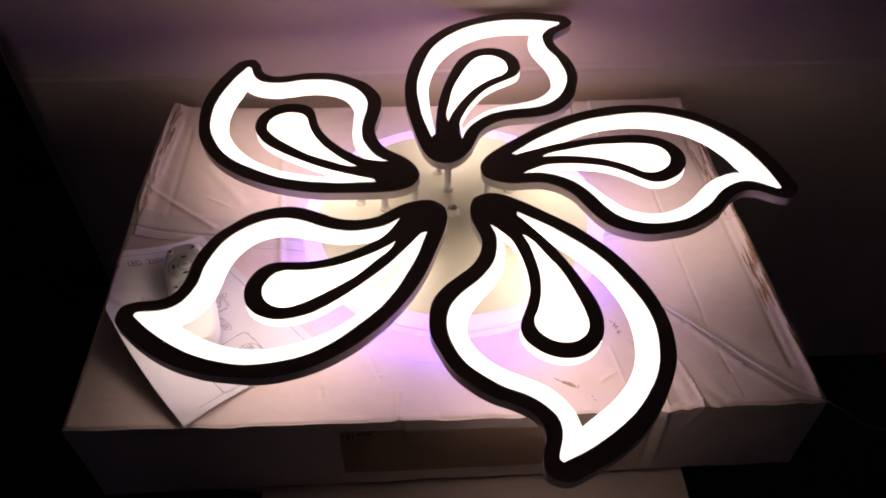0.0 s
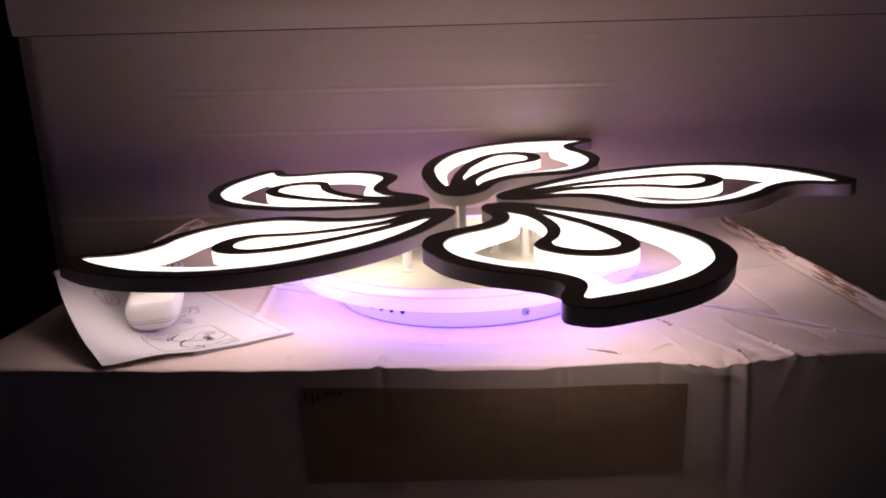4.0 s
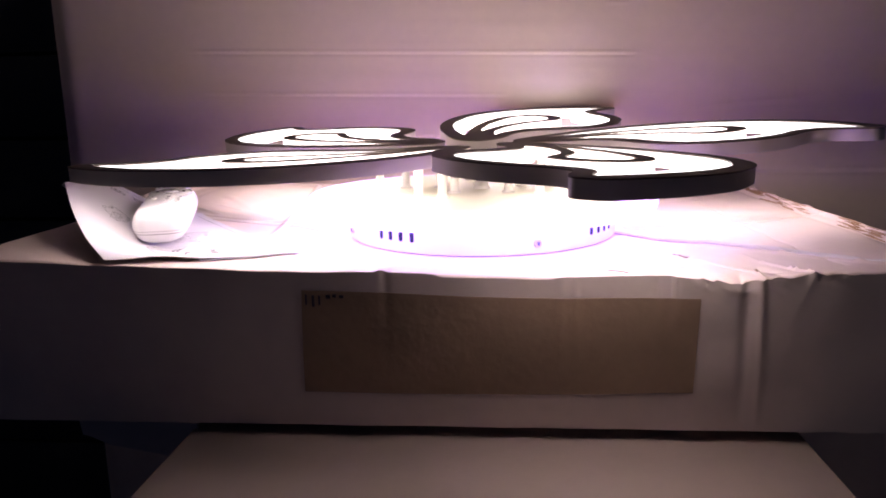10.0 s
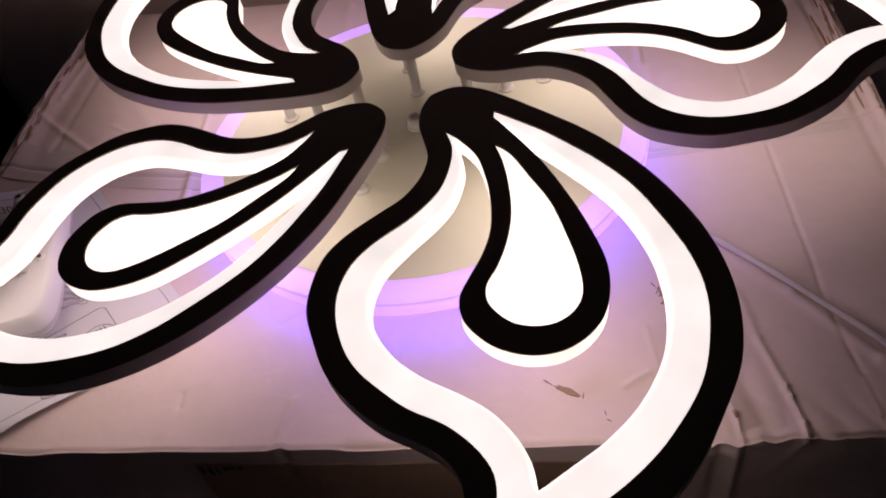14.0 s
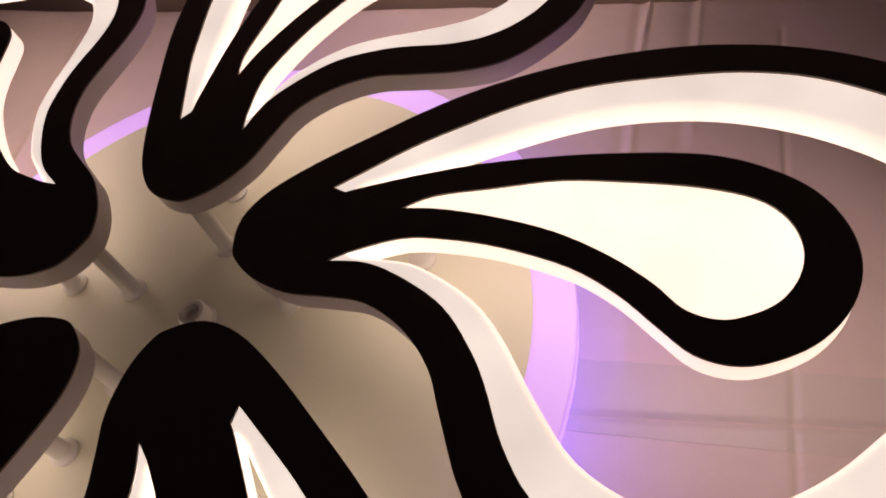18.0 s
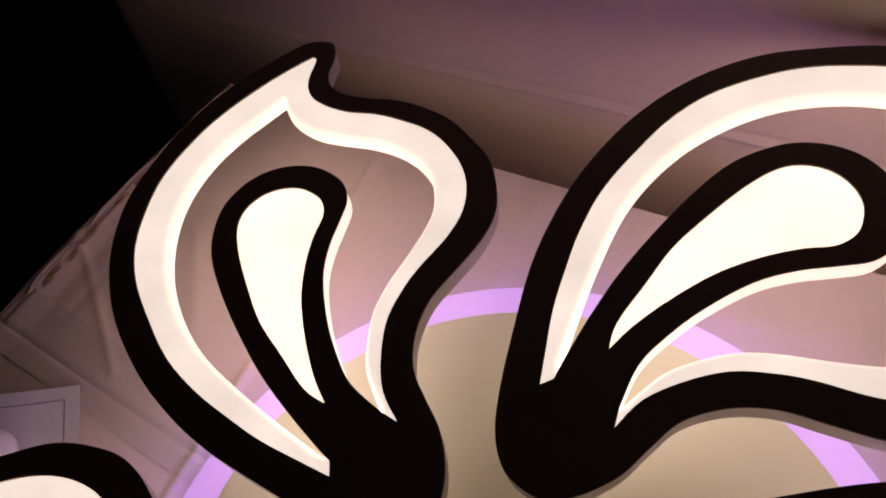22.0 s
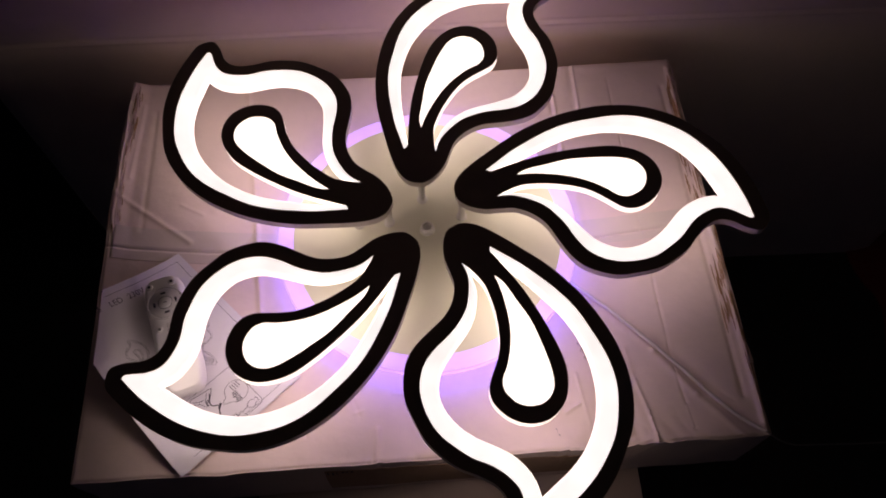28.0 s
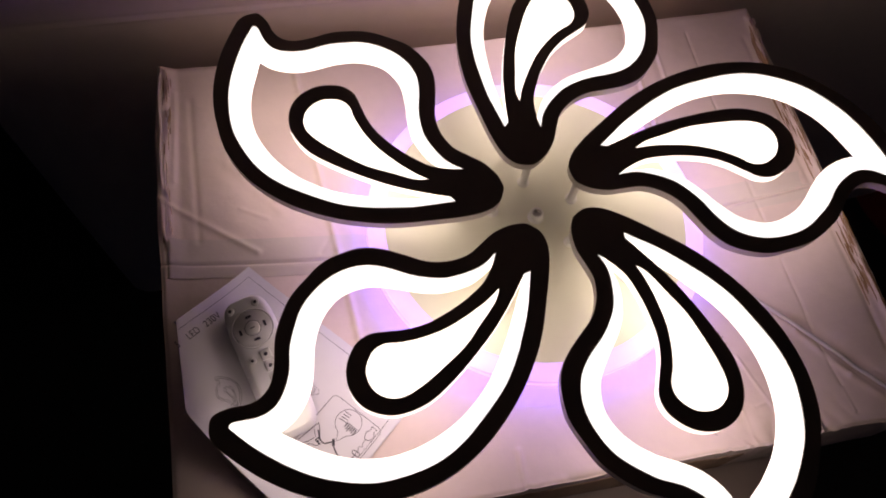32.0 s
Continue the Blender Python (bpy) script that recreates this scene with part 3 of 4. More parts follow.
# </petals>
OUTER = [(34.8, 15.4), (33.6, 29.4), (41.7, 43.7), (58.2, 57.9), (80.1, 72.9), (105.5, 89.3), (128.3, 100.6), (155.5,
    110.2), (183.7, 116), (212, 118.1), (240.9, 115.1), (266.7, 107.1), (290.1, 93.9), (310.1, 74.8), (326.6, 55.5), (340.9,
    30.9), (351.3, 2.2), (357.1, -27.7), (358, -42.4), (352, -52.4), (344.2, -56.8), (331, -52.2), (318.7, -43.5), (306,
    -40.6), (293.4, -44.7), (280.7, -55.6), (267.9, -69.6), (250.7, -81.3), (232.4, -89.3), (211.3, -92.3), (191.3, -93.1),
    (171.8, -87), (156.2, -77.8), (144.6, -63.2), (135.2, -44.2), (127.1, -27.6), (114.2, -14), (97.8, -5.3), (81.2, -3.8),
    (65.2, -3.2), (49.5, 1.8), (39, 8.9)]
CHANNEL = [(69.9, 45.9), (82.2, 54.9), (100, 67.6), (118.3, 78), (139.6, 88.7), (165.4, 97.7), (194.6, 101.8), (223, 103.2),
    (249, 98.8), (274.9, 86.6), (295.1, 71.7), (312.5, 50.2), (323, 32.1), (331.3, 11.2), (338.4, -14.8), (341.7, -37.6),
    (341.5, -40.7), (338.4, -42), (333.5, -39.3), (319.9, -29.9), (306.2, -26.7), (292.1, -31), (277.6, -40.7), (264.5,
    -54.9), (249.8, -65.7), (234.9, -74.3), (219, -78.4), (199.4, -78.8), (182.2, -74.3), (167.2, -64.6), (156.3, -50.2),
    (147.2, -31.1), (139.8, -19), (127.9, -5.1), (111.5, 5), (94.3, 11.3), (77.6, 11.3)]
HOLE_A = [(81.2, 46.3), (104.6, 58), (127.8, 69), (159, 81.5), (183.3, 87), (209.4, 88), (231.8, 84.5), (253.5, 77),
    (273.5, 65), (291.5, 46.5), (304, 25), (311, 6), (317, -11)]
HOLE_B = [(317, -11), (304, -9.5), (290, -12), (275, -19), (262, -30), (248, -44), (232, -55), (214, -61), (197, -60.5), (178, -51),
    (163, -33), (149, -12.5), (135.5, 1.5), (114.5, 13), (99, 15.5), (86, 16)]
DROP_OUT = [(76.1, 43.5), (84, 46.3), (107.8, 53.1), (131.5, 58.4), (158.1, 61.8), (186.1, 63.5), (212, 62.6), (230.4,
    57.2), (245.6, 47.6), (254.8, 34), (257.7, 19.6), (254.4, 5.4), (246, -6.6), (234.7, -14.2), (222.7, -17.8), (210,
    -15.4), (198.7, -6.8), (185.4, 4.2), (168.4, 13.7), (143.8, 20.5), (122.6, 23.1), (104.7, 22.6), (85.1, 15.5)]
DROP_IN = [(102.8, 36.8), (114.5, 42.7), (137.2, 46.7), (161.1, 50.6), (186.3, 50.2), (210.3, 48.2), (227.8, 43.7), (237.4,
    35.8), (241.5, 25), (240.1, 14.4), (234.6, 5.2), (226.1, -0.4), (216.9, -2.8), (206.6, 0.1), (196.5, 9), (181.7, 18.8),
    (162.2, 27.7), (139.5, 33.4), (118.3, 36.4), (104.8, 36.5)]


def mm(pts):
    return [(x / 1000, y / 1000) for x, y in pts]


THICK = 0.0115
outer = spline(mm(OUTER), True, 4)
channel = spline(mm(CHANNEL), False, 4)
drop_out = spline(mm(DROP_OUT), False, 4)
drop_in = spline(mm(DROP_IN), True, 4)
hole_a = spline(mm(HOLE_A), False, 4)
hole_b = spline(mm(HOLE_B), False, 4)
opening = channel + drop_out[::-1]
hole_loop = hole_a + hole_b[1:]
root_cut = [Vector((0.0800, 0.0185)), Vector((0.0735, 0.0425))]


def grow(loop, d):
    area = sum(a.x * b.y - b.x * a.y for a, b in zip(loop, loop[1:] + loop[:1]))
    return offset(loop, -d if area > 0 else d)


def rounded_strip():
    """The channel's acrylic: a flat face that rolls over into the wall of the hole."""
    levels = [(grow(hole_loop, 0.0042), -0.0012), (grow(hole_loop, 0.0030), -0.0014), (grow(hole_loop, 0.0018), -0.0021), (grow(hole_loop, 0.0007), -0.0035), (hole_loop, -0.0056), (hole_loop, -THICK + 0.0006)]
    bm = bmesh.new()
    n, k = len(channel), len(hole_loop)
    for loop, z, up in ((levels[0][0], -0.0012, True), (hole_loop, -THICK + 0.0006, False)):
        flat = [Vector((v.x, v.y, z)) for v in channel] + [Vector((v.x, v.y, z)) for v in loop]
        vs = [bm.verts.new(v) for v in flat]
        for t in tessellate([[Vector((v.x, v.y, 0)) for v in channel], [Vector((v.x, v.y, 0)) for v in loop]]):
            if len(set(t)) == 3:
                bm.faces.new([vs[i] for i in (t if up else reversed(t))])
    rings = [[bm.verts.new((v.x, v.y, z)) for v in loop] for loop, z in levels]
    for a, b in zip(rings, rings[1:]):
        for i in range(k):
            bm.faces.new((a[i], a[(i + 1) % k], b[(i + 1) % k], b[i]))
    lo, hi = [bm.verts.new((v.x, v.y, -THICK + 0.0006)) for v in channel], [bm.verts.new((v.x, v.y, -0.0012)) for v in channel]
    for i in range(n):
        bm.faces.new((lo[i], lo[(i + 1) % n], hi[(i + 1) % n], hi[i]))
    bmesh.ops.remove_doubles(bm, verts=bm.verts[:], dist=1e-5)
    return bm


tops = {
    "frame": finish("black_frame", prism([outer, opening, drop_in], -0.0010, 0.0), M_BLACK),
    "shell": finish("petal", prism([grow(outer, -0.0004), grow(channel, 0.0004)], -THICK, -0.0011), M_SHELL),
    "strip": finish("diffuser_strip", rounded_strip(), M_STRIP),
    "drop": finish("diffuser_drop", prism([grow(drop_out, -0.0002)], -THICK + 0.0006, -0.0012), M_DROP),
}

for key, edge in (("strip", M_GLOW), ("drop", M_EDGE)):
    tops[key].materials.append(edge)
    tops[key].materials.append(M_UNDER)
    tops[key].materials.append(M_ROLL)
    for poly in tops[key].polygons:
        nz = poly.normal.z
        poly.material_index = 0 if nz > 0.82 else 3 if nz > 0.25 else 2 if nz < -0.9 else 1

lamp = thing("ceiling_lamp", (0, 0, BASE_Z), "lit five-petal ceiling lamp in black and white lying on the carton", "lamp")


def to_lamp(ob):
    ob.parent = lamp
    ob.location.z -= BASE_Z
    return ob


R_BASE, R_RING, R_PLATE = 0.1290, 0.1678, 0.1506
base = to_lamp(part("base", lathe([(0, BASE_Z), (R_BASE - 0.001, BASE_Z), (R_BASE, BASE_Z + 0.001), (R_BASE, 0.0088), (0, 0.0088)], 96), M_BASE, None, "white enamelled metal base drum"))
ring = to_lamp(part("light_ring", lathe([(R_BASE - 0.004, 0.0090), (R_RING - 0.004, 0.0090), (R_RING - 0.001, 0.0102), (R_RING, 0.0130), (R_RING, 0.0208), (R_RING - 0.0005, 0.0221),
                                         (R_RING - 0.0016, 0.0226), (R_PLATE - 0.002, 0.0226), (R_PLATE - 0.002, 0.0150), (R_BASE - 0.004, 0.0150), (R_BASE - 0.004, 0.0090)], 128), M_RING, None, "violet glowing acrylic ring"))
ring.data.materials.append(M_RIM)
ring.data.materials.append(M_RING_LOW)
for poly in ring.data.polygons:
    poly.material_index = 0 if poly.normal.z > 0.15 else 2 if poly.normal.z < -0.6 else 1
plate = to_lamp(part("cover_plate", lathe([(0, 0.0155), (R_PLATE - 0.003, 0.0155), (R_PLATE - 0.0022, 0.0228), (R_PLATE - 0.0008, 0.0238), (R_PLATE - 0.004, 0.0244), (0, 0.0246)], 128), M_PLATE, None, "cream enamelled round cover plate"))
PLATE_Z = 0.0245
cap = to_lamp(part("centre_cap", lathe([(0.0085, PLATE_Z - 0.0004), (0.0082, PLATE_Z + 0.0012), (0.0070, PLATE_Z + 0.0020), (0.0068, PLATE_Z + 0.0075), (0.0058, PLATE_Z + 0.0088), (0.0040, PLATE_Z + 0.0088), (0.0032, PLATE_Z + 0.0060), (0, PLATE_Z + 0.0052)], 32), M_POST, None, "white cap with a recess"))


def pill(w, h):
    return [Vector((w * math.cos(a) + 0, (h - w) * (1 if math.sin(a) >= 0 else -1) + w * math.sin(a))) for a in (2 * math.pi * (i + 0.5) / 16 for i in range(16))]


# solid dark pills instead of cut openings; the inner shade is their colour
slot_me = finish("vent_slot", prism([pill(0.0021, 0.0066)], -0.0006, 0.0004), M_DARK)
for g in (-131, -41, 49, 139):
    for i in range(4):
        a = radians(g + i * 5.1)
        ob = new("vent_slot", slot_me)
        ob.parent = base
        ob.matrix_basis = Matrix.Translation((R_BASE * math.cos(a), R_BASE * math.sin(a), -0.0004)) @ pose(0, 0, 0, 90, 0, math.degrees(a) + 90)
for a in (-67.5, 22.5, 112.5, 202.5):
    head = part("side_screw", lathe([(0, 0.0022), (0.0012, 0.0021), (0.0030, 0.0014), (0.0036, 0.0), (0.0036, -0.001)], 20), M_STEEL, base)
    head.matrix_basis = pose(R_BASE * math.cos(radians(a)), R_BASE * math.sin(radians(a)), -0.0075, 90, 0, a + 90)
    for turn in (0, 90):
        slot = part("cross_slot", slab(-0.0018, 0.0018, -0.0003, 0.0003, 0.0016, 0.0024, 0), M_DARK, head)
        slot.matrix_basis = pose(0, 0, 0, 0, 0, turn + 30)

for deg, dx, dy, h, tilt, lean in PETALS:
    m = Matrix.Translation((dx, dy, h)) @ pose(0, 0, 0, 0, 0, deg) @ Matrix.Translation((0.15, 0, 0)) @ Matrix.Rotation(-math.atan(tilt), 4, "Y") @ Matrix.Rotation(math.atan(lean), 4, "X") @ Matrix.Translation((-0.15, 0, 0))
    petal = new("petal", tops["shell"])
    petal["label"] = "flame-shaped petal with a white metal shell"
    petal.matrix_basis = m
    to_lamp(petal)
    edge = petal.modifiers.new("rounded_edge", "BEVEL")
    edge.width, edge.segments, edge.limit_method, edge.angle_limit = 0.0007, 2, "ANGLE", radians(50)
    for name, key, label in (("black_frame", "frame", "matt black face plate"), ("diffuser_strip", "strip", "glowing warm white acrylic strip"), ("diffuser_drop", "drop", "glowing teardrop acrylic")):
        ob = new(name, tops[key])
        ob.parent = petal
        ob["label"] = label
        if key == "frame":
            edge = ob.modifiers.new("rounded_edge", "BEVEL")
            edge.width, edge.segments, edge.limit_method, edge.angle_limit = 0.00035, 2, "ANGLE", radians(50)
    for lx, ly in ((0.0410, 0.0165), (0.0680, 0.0370), (0.0970, 0.0440)):
        foot = m @ Vector((lx, ly, -THICK))
        z1 = foot.z
        post = to_lamp(part("post", lathe([(0, PLATE_Z - 0.001), (0.0062, PLATE_Z - 0.001), (0.0062, PLATE_Z + 0.0014), (0.0046, PLATE_Z + 0.0022), (0.0040, PLATE_Z + 0.0030), (0.0040, z1 + 0.0004), (0, z1 + 0.0004)], 20, (foot.x, foot.y, 0)), M_POST, None))

# ---- the lamp's cord, over the lid and off the corner ----
cord = thing("power_cord", (0, 0, 0), "thin white power cord running from the lamp over the carton", "cable")
way = [(0.126, -0.026), (0.154, -0.050), (0.190, -0.085), (0.232, -0.131), (0.262, -0.166), (0.300, -0.214), (0.330, -0.239)]
pts = [Vector((x, y, on_lid(x, y) + 0.0021)) for x, y in ((p.x, p.y) for p in spline(way, False, 10))]
free = spline([tuple(pts[-1]), (0.350, -0.250, -0.008), (0.40, -0.244, -0.05), (0.54, -0.233, -0.10), (0.70, -0.21, -0.12), (0.95, -0.15, -0.30), (1.15, -0.08, -0.55), (1.25, -0.03, FLOOR_Z + 0.004)], False, 8)[1:]
part("cord", tube(pts, 0.0020), M_CORD, cord)
# same white cord, thinned and greyed to imitate its dimness beyond the carton
part("cord", tube([pts[-1]] + free, 0.0008), M_GREY_OR_SHADED_CORD, cord, "loose end of the white cord, thinned and greyed to pass for shade")

# ---- the instruction sheet, curling up at one corner ----
P_T, P_R, P_F = Vector((-0.2847, -0.0023)), Vector((-0.1412, -0.1526)), Vector((-0.2485, -0.2553))
P_L = P_T + P_F - P_R
CURL_N = Vector((-0.9833, -0.1818))
CURL_S, CURL_R = -0.0173, 0.1215
FOLD_K, FOLD_L = (0.0, 93.2), (67.3, 148.0)  # the dog-ear's crease, millimetres from the upper corner


def on_paper(s, t, lift=0.0):
    """s from the upper corner along the long side, t from there along the short side, both 0 to 1."""
    p = P_T + (P_R - P_T) * s + (P_L - P_T) * t
    d = (p - P_T).dot(CURL_N) - CURL_S
    x, y, z, nrm = p.x, p.y, 0.0, Vector((0, 0, 1))
    if d > 0:
        a = d / CURL_R
        q = p - CURL_N * d + CURL_N * (CURL_R * math.sin(a))
        x, y, z = q.x, q.y, CURL_R * (1 - math.cos(a))
        nrm = Vector((-CURL_N.x * math.sin(a), -CURL_N.y * math.sin(a), math.cos(a)))
    z += on_lid(max(x, -0.33), max(y, -0.235)) + 0.0022
    z += 0.0026 * math.exp(-((s - 1.0) / 0.10) ** 2 - ((t - 0.78) / 0.22) ** 2)
    return Vector((x, y, z)) + nrm * lift


def beyond_fold(s, t):
    """Millimetres past the dog-ear's crease."""
    return -0.631 * (s * 210 - FOLD_K[0]) + 0.775 * (t * 148 - FOLD_K[1])


def cut_paper(s, t):
    over = beyond_fold(s, t)
    if over > 0:
        s, t = s + 0.631 * over / 210, t - 0.775 * over / 148
    return on_paper(s, t)


def dog_ear(s, t):
    """The folded corner, laid back behind the sheet."""
    ks, kt = (FOLD_K[0] + (FOLD_L[0] - FOLD_K[0]) * s) / 210, (FOLD_K[1] + (FOLD_L[1] - FOLD_K[1]) * s) / 148
    deep = 38 * t * (1 - abs(2 * s - 1))
    return on_paper(ks + 0.631 * deep / 210, kt - 0.775 * deep / 148, -0.0006 - 0.0035 * t)


sheet_thing = thing("instruction_sheet", (0, 0, 0), "white printed instruction sheet curling up at one corner on the carton", "paper")
leaf = part("leaf", sheet(84, 60, cut_paper, 0.0003), M_PAPER, sheet_thing)
part("folded_corner", sheet(16, 8, dog_ear, 0.0003), M_PAPER, sheet_thing)


def under_leaf(s, t):
    p = P_T + (P_R - P_T) * (s * 0.97 + 0.03) + (P_L - P_T) * (t * 0.55 + 0.02)
    p = p + Vector((0.0015, 0.0004))
    return Vector((p.x, p.y, on_lid(p.x, p.y) + 0.0012))


part("leaf", sheet(40, 24, under_leaf, 0.0003), M_PAPER, sheet_thing)


def ink_line(pts, width=0.0005, closed=False):
    """A printed line on the sheet, given in millimetres from the upper corner."""
    bm = bmesh.new()
    q = [Vector(p) for p in pts]
    if closed:
        q.append(q[0])
    fine = [q[0]]
    for a, b in zip(q, q[1:]):
        n = max(1, int((b - a).length / 4))
        fine += [a + (b - a) * (i + 1) / n for i in range(n)]
    rows = []
    for i, p in enumerate(fine):
        t = fine[min(i + 1, len(fine) - 1)] - fine[max(i - 1, 0)]
        t = t.normalized() if t.length else Vector((1, 0))
        sd = Vector((-t.y, t.x)) * width * 500
        rows.append([bm.verts.new(on_paper((p.x + k * sd.x) / 210, (p.y + k * sd.y) / 148, 0.00025)) for k in (-1, 1)])
    for a, b in zip(rows, rows[1:]):
        bm.faces.new((a[0], a[1], b[1], b[0]))
    return bm


def print_line(name, pts, width=0.0005, closed=False):
    return part(name, ink_line(pts, width, closed), M_INK, leaf, smooth=False)


def arc(cx, cy, r, a0=0, a1=360, n=20, k=1.0):
    return [(cx + r * math.cos(radians(a0 + (a1 - a0) * i / n)), cy + k * r * math.sin(radians(a0 + (a1 - a0) * i / n))) for i in range(n + 1)]


def lettering(text, x, y, size):
    """Printed characters laid on the sheet."""
    cu = bpy.data.curves.new("lettering", "FONT")
    cu.body, cu.size = text, size
    tmp = bpy.data.objects.new("lettering", cu)
    scene.collection.objects.link(tmp)
    dg = bpy.context.evaluated_depsgraph_get()
    dg.update()
    me = bpy.data.meshes.new_from_object(tmp.evaluated_get(dg))
    bpy.data.objects.remove(tmp)
    for v in me.vertices:
        px, py = x - v.co.y, y - v.co.x
        v.co = on_paper(px / 210, py / 148, 0.0003)
    me.materials.clear()
    me.materials.append(M_INK)
    ob = new("lettering", me)
    ob.parent = leaf
    return ob


print_line("border_line", [(8, 98), (8, 8), (202, 8), (202, 128)], 0.0004)
for text, t in (("5", 112), ("LED", 97), ("230V", 75)):
    lettering(text, 21, t, 9.0)
print_line("picture_frame", arc(153, 49, 5, 180, 270, 6) + arc(199, 49, 5, 270, 360, 6) + arc(199, 97, 5, 0, 90, 6) + arc(153, 97, 5, 90, 180, 6), 0.0005, True)
print_line("balloon", arc(175, 57, 12, 100, 415, 26) + [(177, 76)], 0.0005, True)
for i in range(4):
    print_line("text_bar", [(166, 51 + i * 2.6), (173, 50.5 + i * 2.6)], 0.0007)
for i in range(6):
    print_line("text_bar", [(174.5 + i * 2.1, 57), (174.5 + i * 2.1, 62 + (i % 3))], 0.0011)
print_line("wire_drawing", [(p.x, p.y) for p in spline([(159.5, 79), (164, 83), (170, 84), (175, 79), (180, 82), (188, 85), (197, 82.5)], False, 5)], 0.0012)
print_line("wire_joint", [(174, 76), (178, 81)], 0.0024)
print_line("hand_tool", [(154, 73), (160, 78), (167, 89), (160, 92), (155.5, 100), (150, 96), (152, 84)], 0.0006, True)
print_line("hand_tool", [(155, 80), (160, 84), (158, 91), (154, 96)], 0.0006)
print_line("plug_drawing", [(158, 78), (163, 82), (162, 86), (168, 87)], 0.0016)
print_line("screw_drawing", [(194, 47), (200, 47), (199, 50), (202, 55), (199, 59), (195, 59), (193, 54), (195, 50)], 0.0006, True)
print_line("screw_drawing", [(197, 59), (197, 64), (199, 66), (196, 68), (198, 71), (198, 80)], 0.0006)
print_line("screw_drawing", arc(198, 74, 4, 0, 360, 12, 0.5), 0.0007, True)


def petal_drawing(cx, cy, size, turn):
    """The lamp's petal as nested printed outlines."""
    c, s = math.cos(radians(turn)), math.sin(radians(turn))
    for loop in (OUTER, CHANNEL, DROP_OUT, DROP_IN):
        pts = [((x - 195) * size, (y - 8) * size) for x, y in loop]
        print_line("petal_drawing", [(cx + c * x - s * y, cy + s * x + c * y) for x, y in pts], 0.00034, True)


for spot in ((78, 106, 0.105, 205), (100, 42, 0.095, 60), (122, 62, 0.105, 150)):
    petal_drawing(*spot)

# ---- the remote control ----
R_A, R_B = Vector((-0.2898, -0.0461)), Vector((-0.2480, -0.1745))
axis = (R_B - R_A)
R_LEN, R_W, R_H = axis.length, 0.0440, 0.0240
yaw = math.degrees(math.atan2(axis.y, axis.x)) + 90
z_a = on_lid(R_A.x, R_A.y) + 0.0100
z_b = on_lid(R_B.x, R_B.y) + 0.0046
remote = thing("remote_control", (0, 0, 0), "white plastic remote control with round buttons lying on the instruction sheet", "remote control")
mid = (R_A + R_B) / 2
remote.matrix_basis = Matrix.Translation((mid.x, mid.y, (z_a + z_b) / 2)) @ pose(0, 0, 0, 0, 0, yaw) @ Matrix.Rotation(math.atan2(z_a - z_b, R_LEN), 4, "X")


CASE = [(0, 0.30), (0.05, 0.55), (0.13, 0.76), (0.26, 0.90), (0.40, 0.97), (0.56, 1.0), (0.72, 0.99), (0.86, 0.94), (0.95, 0.87), (1.0, 0.80)]


def case_loop(h, proud=0.0):
    """The case's outline at height h (0 to 1)."""
    for (h0, k0), (h1, k1) in zip(CASE, CASE[1:]):
        if h <= h1:
            k = k0 + (k1 - k0) * (h - h0) / (h1 - h0)
            break
    loop = []
    for i in range(48):
        a = 2 * math.pi * i / 48
        cx, cy = math.cos(a), math.sin(a)
        px = math.copysign(abs(cx) ** 0.46, cx) * (R_W / 2 * k + proud)
        py = math.copysign(abs(cy) ** 0.34, cy) * (R_LEN / 2 - 0.018 * (1 - k) + proud)
        loop.append(Vector((px, py, h * R_H + (0.0016 * (1 - (2 * px / R_W) ** 2) if h > 0.9 else 0))))
    return loop


def remote_body():
    """Rounded bar: a boat-shaped underside and a gently crowned top."""
    bm = bmesh.new()
    rings = [[bm.verts.new(p) for p in case_loop(h)] for h, k in CASE]
    n = len(rings[0])
    rings.append([bm.verts.new((v.co.x * 0.88, v.co.y * 0.965, R_H + 0.0012)) for v in rings[-1]])
    for a, b in zip(rings, rings[1:]):
        for i in range(n):
            bm.faces.new((a[i], a[(i + 1) % n], b[(i + 1) % n], b[i]))
    bm.faces.new(rings[-1])
    bm.faces.new(rings[0][::-1])
    return bm


def seam_band(h0, h1):
    bm = bmesh.new()
    a, b = [[bm.verts.new(p) for p in case_loop(h, 0.00012)] for h in (h0, h1)]
    n = len(a)
    for i in range(n):
        bm.faces.new((a[i], a[(i + 1) % n], b[(i + 1) % n], b[i]))
    return bm


case = part("case", remote_body(), M_REMOTE, remote)
part("case_seam", seam_band(0.375, 0.400), M_SEAM, case)
part("case_seam", seam_band(0.475, 0.490), M_SEAM, case)
RZ = R_H + 0.0010


def button(name, x, y, r, h=0.0014, mark="dot"):
    b = part(name, lathe([(0, h), (r * 0.75, h * 0.95), (r * 0.95, h * 0.6), (r, 0.0), (r, -0.0006)], 24), M_BUTTON, remote)
    b.matrix_basis = pose(x, y, RZ)
    if mark == "dot":
        part("symbol", lathe([(0, h + 0.0002), (r * 0.42, h + 0.0001), (r * 0.42, h - 0.0004)], 12), M_INK, b)
    elif mark == "bar":
        part("symbol", slab(-r * 0.5, r * 0.5, -r * 0.2, r * 0.2, h - 0.0004, h + 0.0002, 0), M_INK, b)
    return b


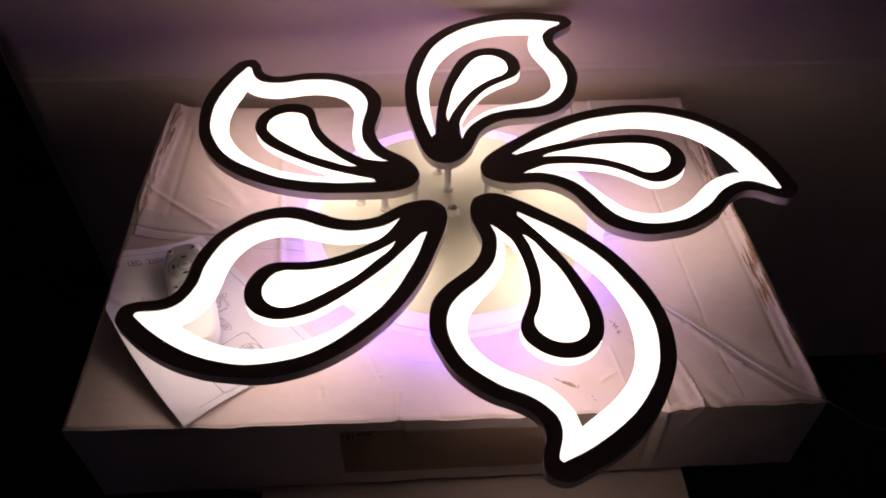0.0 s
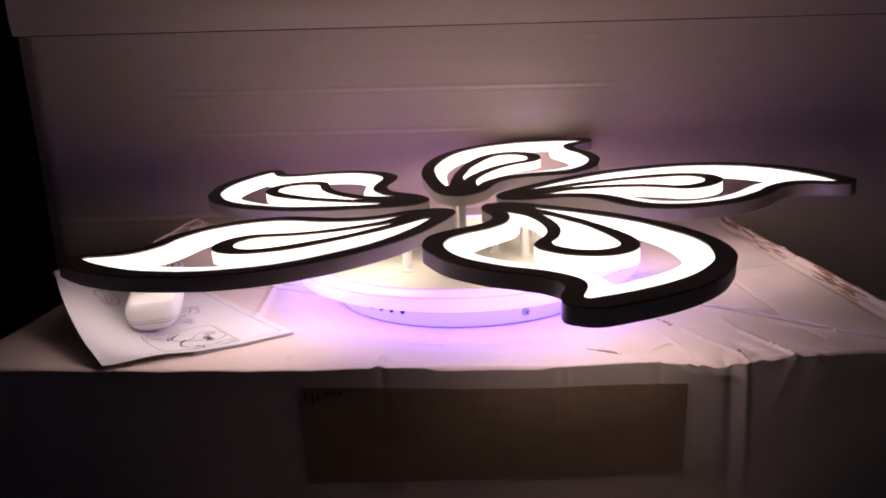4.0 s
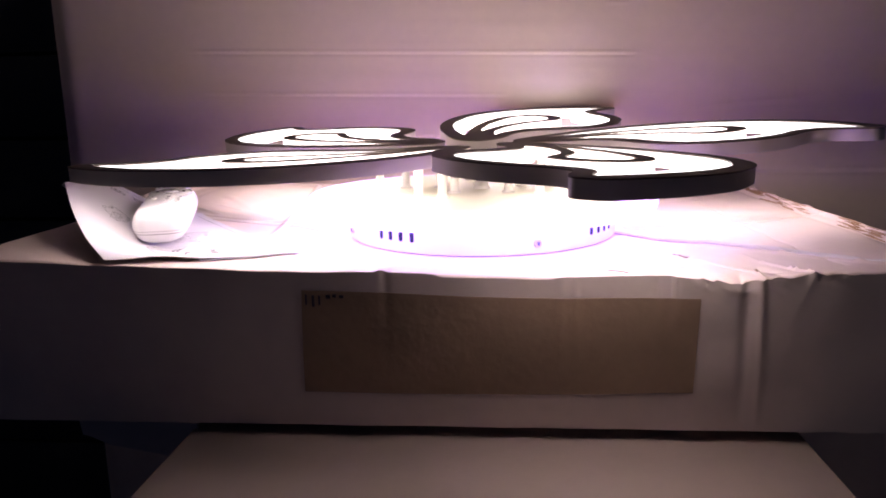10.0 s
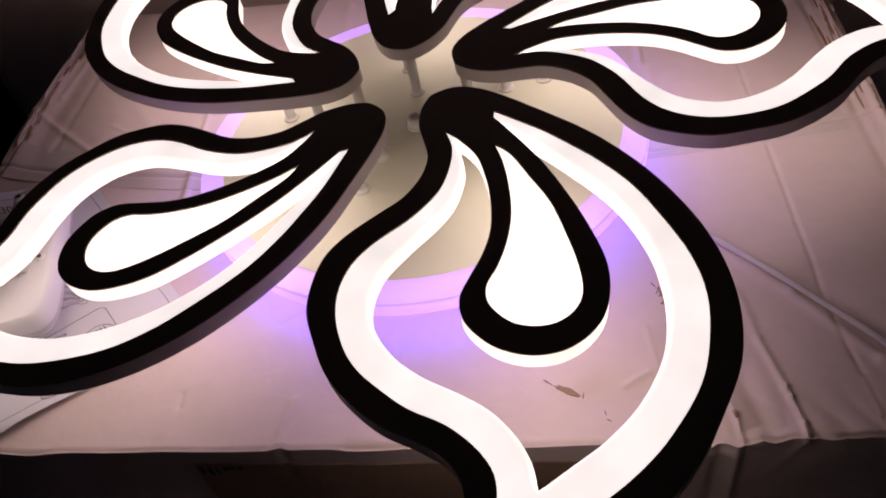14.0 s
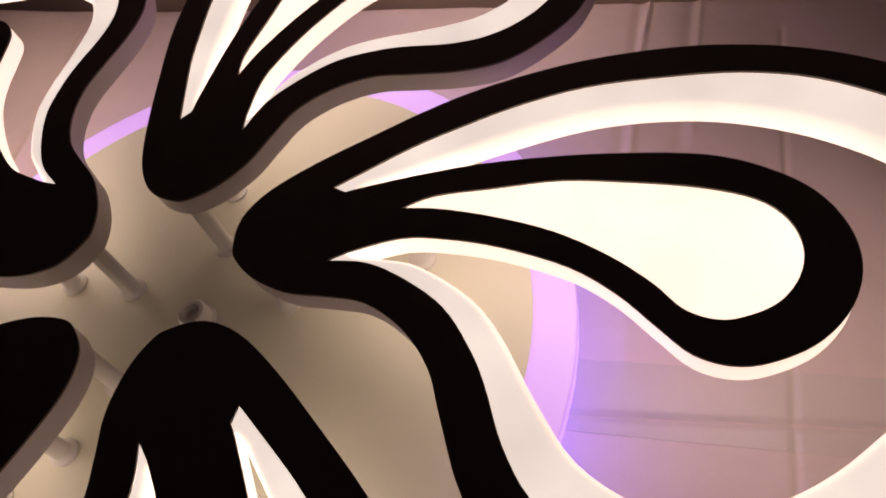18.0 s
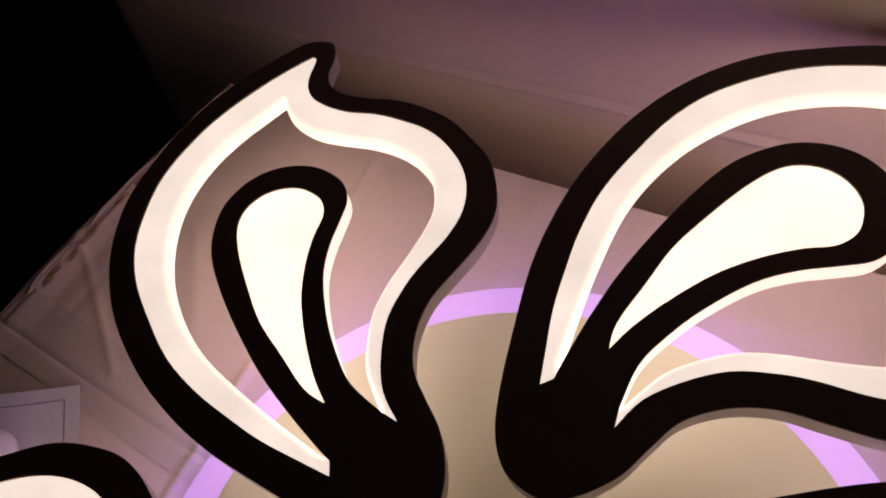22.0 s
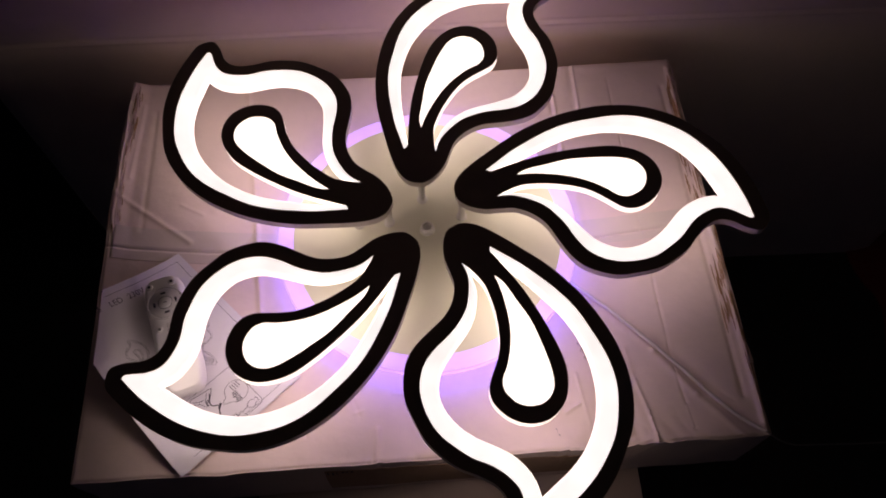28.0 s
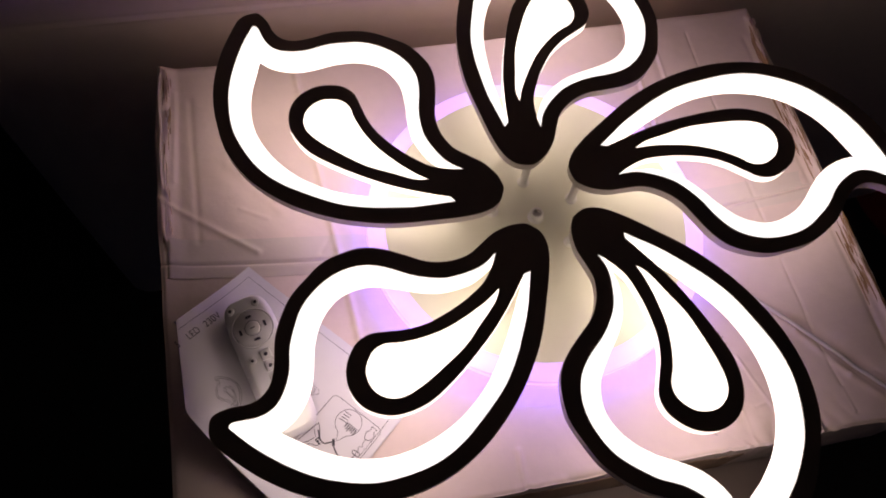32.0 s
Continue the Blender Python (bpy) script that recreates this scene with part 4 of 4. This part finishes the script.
TOPY = R_LEN / 2
button("round_button", -0.0125, TOPY - 0.0100, 0.0038)
button("round_button", 0.0108, TOPY - 0.0108, 0.0038)
pad = part("control_pad", lathe([(0, 0.0012), (0.0158, 0.0012), (0.0168, 0.0006), (0.0171, -0.0006)], 40), M_BUTTON, remote, "round grey-white control pad")
pad.matrix_basis = pose(0, TOPY - 0.0330, RZ)
part("pad_rim", lathe([(0.0175, 0.0003), (0.0184, 0.0008), (0.0192, 0.0001), (0.0192, -0.0006)], 40), M_REMOTE, pad)
part("pad_groove", lathe([(0.0172, 0.0002), (0.0175, 0.0002)], 40), M_DARK, pad)
centre = part("centre_button", lathe([(0, 0.0024), (0.0055, 0.0022), (0.0066, 0.0014), (0.0068, 0.0008)], 28), M_REMOTE, pad)
part("symbol", slab(-0.0020, 0.0020, -0.0004, 0.0004, 0.0020, 0.0026, 0), M_INK, pad)
part("centre_groove", lathe([(0.0069, 0.0013), (0.0073, 0.0013)], 32), M_INK, pad)
for a in (0, 90, 180, 270):
    k = part("pad_mark", slab(-0.0026, 0.0026, -0.0011, 0.0011, 0.0010, 0.0015, 0), M_INK, pad)
    k.matrix_basis = pose(0.0112 * math.sin(radians(a)), 0.0112 * math.cos(radians(a)), 0, 0, 0, 0 if a in (0, 180) else 90)
for side in (-1, 1):
    for row in range(2):
        if side > 0 or row == 0:
            button("round_button", side * 0.0115, TOPY - 0.0610 - 0.0155 * row - (0.004 if side > 0 else 0), 0.0036)
for row in range(4):
    key = part("key", slab(-0.0048, 0.0048, -0.0044, 0.0044, -0.0006, 0.0014, 0.0012, 3), M_BUTTON, remote)
    key.matrix_basis = pose(0.0012, TOPY - 0.0600 - 0.0112 * row, RZ)
    if row < 2:
        part("symbol", lathe([(0, 0.0016), (0.0017, 0.0016), (0.0017, 0.0008)], 12), M_INK, key)
    else:
        cu = bpy.data.curves.new("lettering", "FONT")
        cu.body, cu.size, cu.align_x, cu.align_y = "ON" if row == 2 else "OFF", 0.0036, "CENTER", "CENTER"
        cu.materials.append(M_INK)
        word = new("lettering", cu)
        word.parent = key
        word.location.z = 0.0016

# ---- dim things round about ----
cabinet = thing("dark_cabinet", (-1.15, 0.80, FLOOR_Z), "dark stained board cabinet in the shade behind the white sheet", "cabinet")
for i in range(9):
    z = i * 0.155
    part("board", slab(-0.5, 0.5, -0.18, 0.18, z, z + 0.149, 0.004), M_WOOD, cabinet)


def red_heap(u, v):
    x, y = 0.95 + 0.75 * u, -0.05 + 0.75 * v
    edge = min(u, 1 - u, v, 1 - v)
    k = smoothstep(0.0, 0.18, edge)
    z = 0.004 + k * (0.13 + 0.05 * noise.noise(Vector((x * 4, y * 4, 5.0))) + 0.03 * math.sin(14 * x + 7 * y + 3 * noise.noise(Vector((x * 3, y * 3, 1.0)))))
    w = 0.05 * noise.noise(Vector((u * 5, v * 5, 9.0))) * (1 - k)
    return Vector((x + w, y + w, z))


blanket = thing("red_blanket", (0, 0, FLOOR_Z), "crumpled dark red blanket lying on the unlit floor", "blanket")
part("cloth", sheet(60, 60, red_heap, 0.004), M_RED, blanket)

cables = thing("loose_cable", (0, 0, 0), "thin grey cable looped over the red blanket", "cable")
for way in ([(1.405, 0.45), (1.428, 0.336), (1.426, 0.246), (1.502, 0.167), (1.576, 0.146), (1.68, 0.14)], [(1.455, 0.25), (1.433, 0.196), (1.42, 0.128), (1.444, 0.078), (1.515, 0.05)]):
    pts = [Vector((p.x, p.y, FLOOR_Z + red_heap((p.x - 0.95) / 0.75, (p.y + 0.05) / 0.75).z + 0.006)) for p in spline(way, False, 8)]
    part("cord", tube(pts, 0.0022), M_GREY_OR_SHADED_CORD, cables)
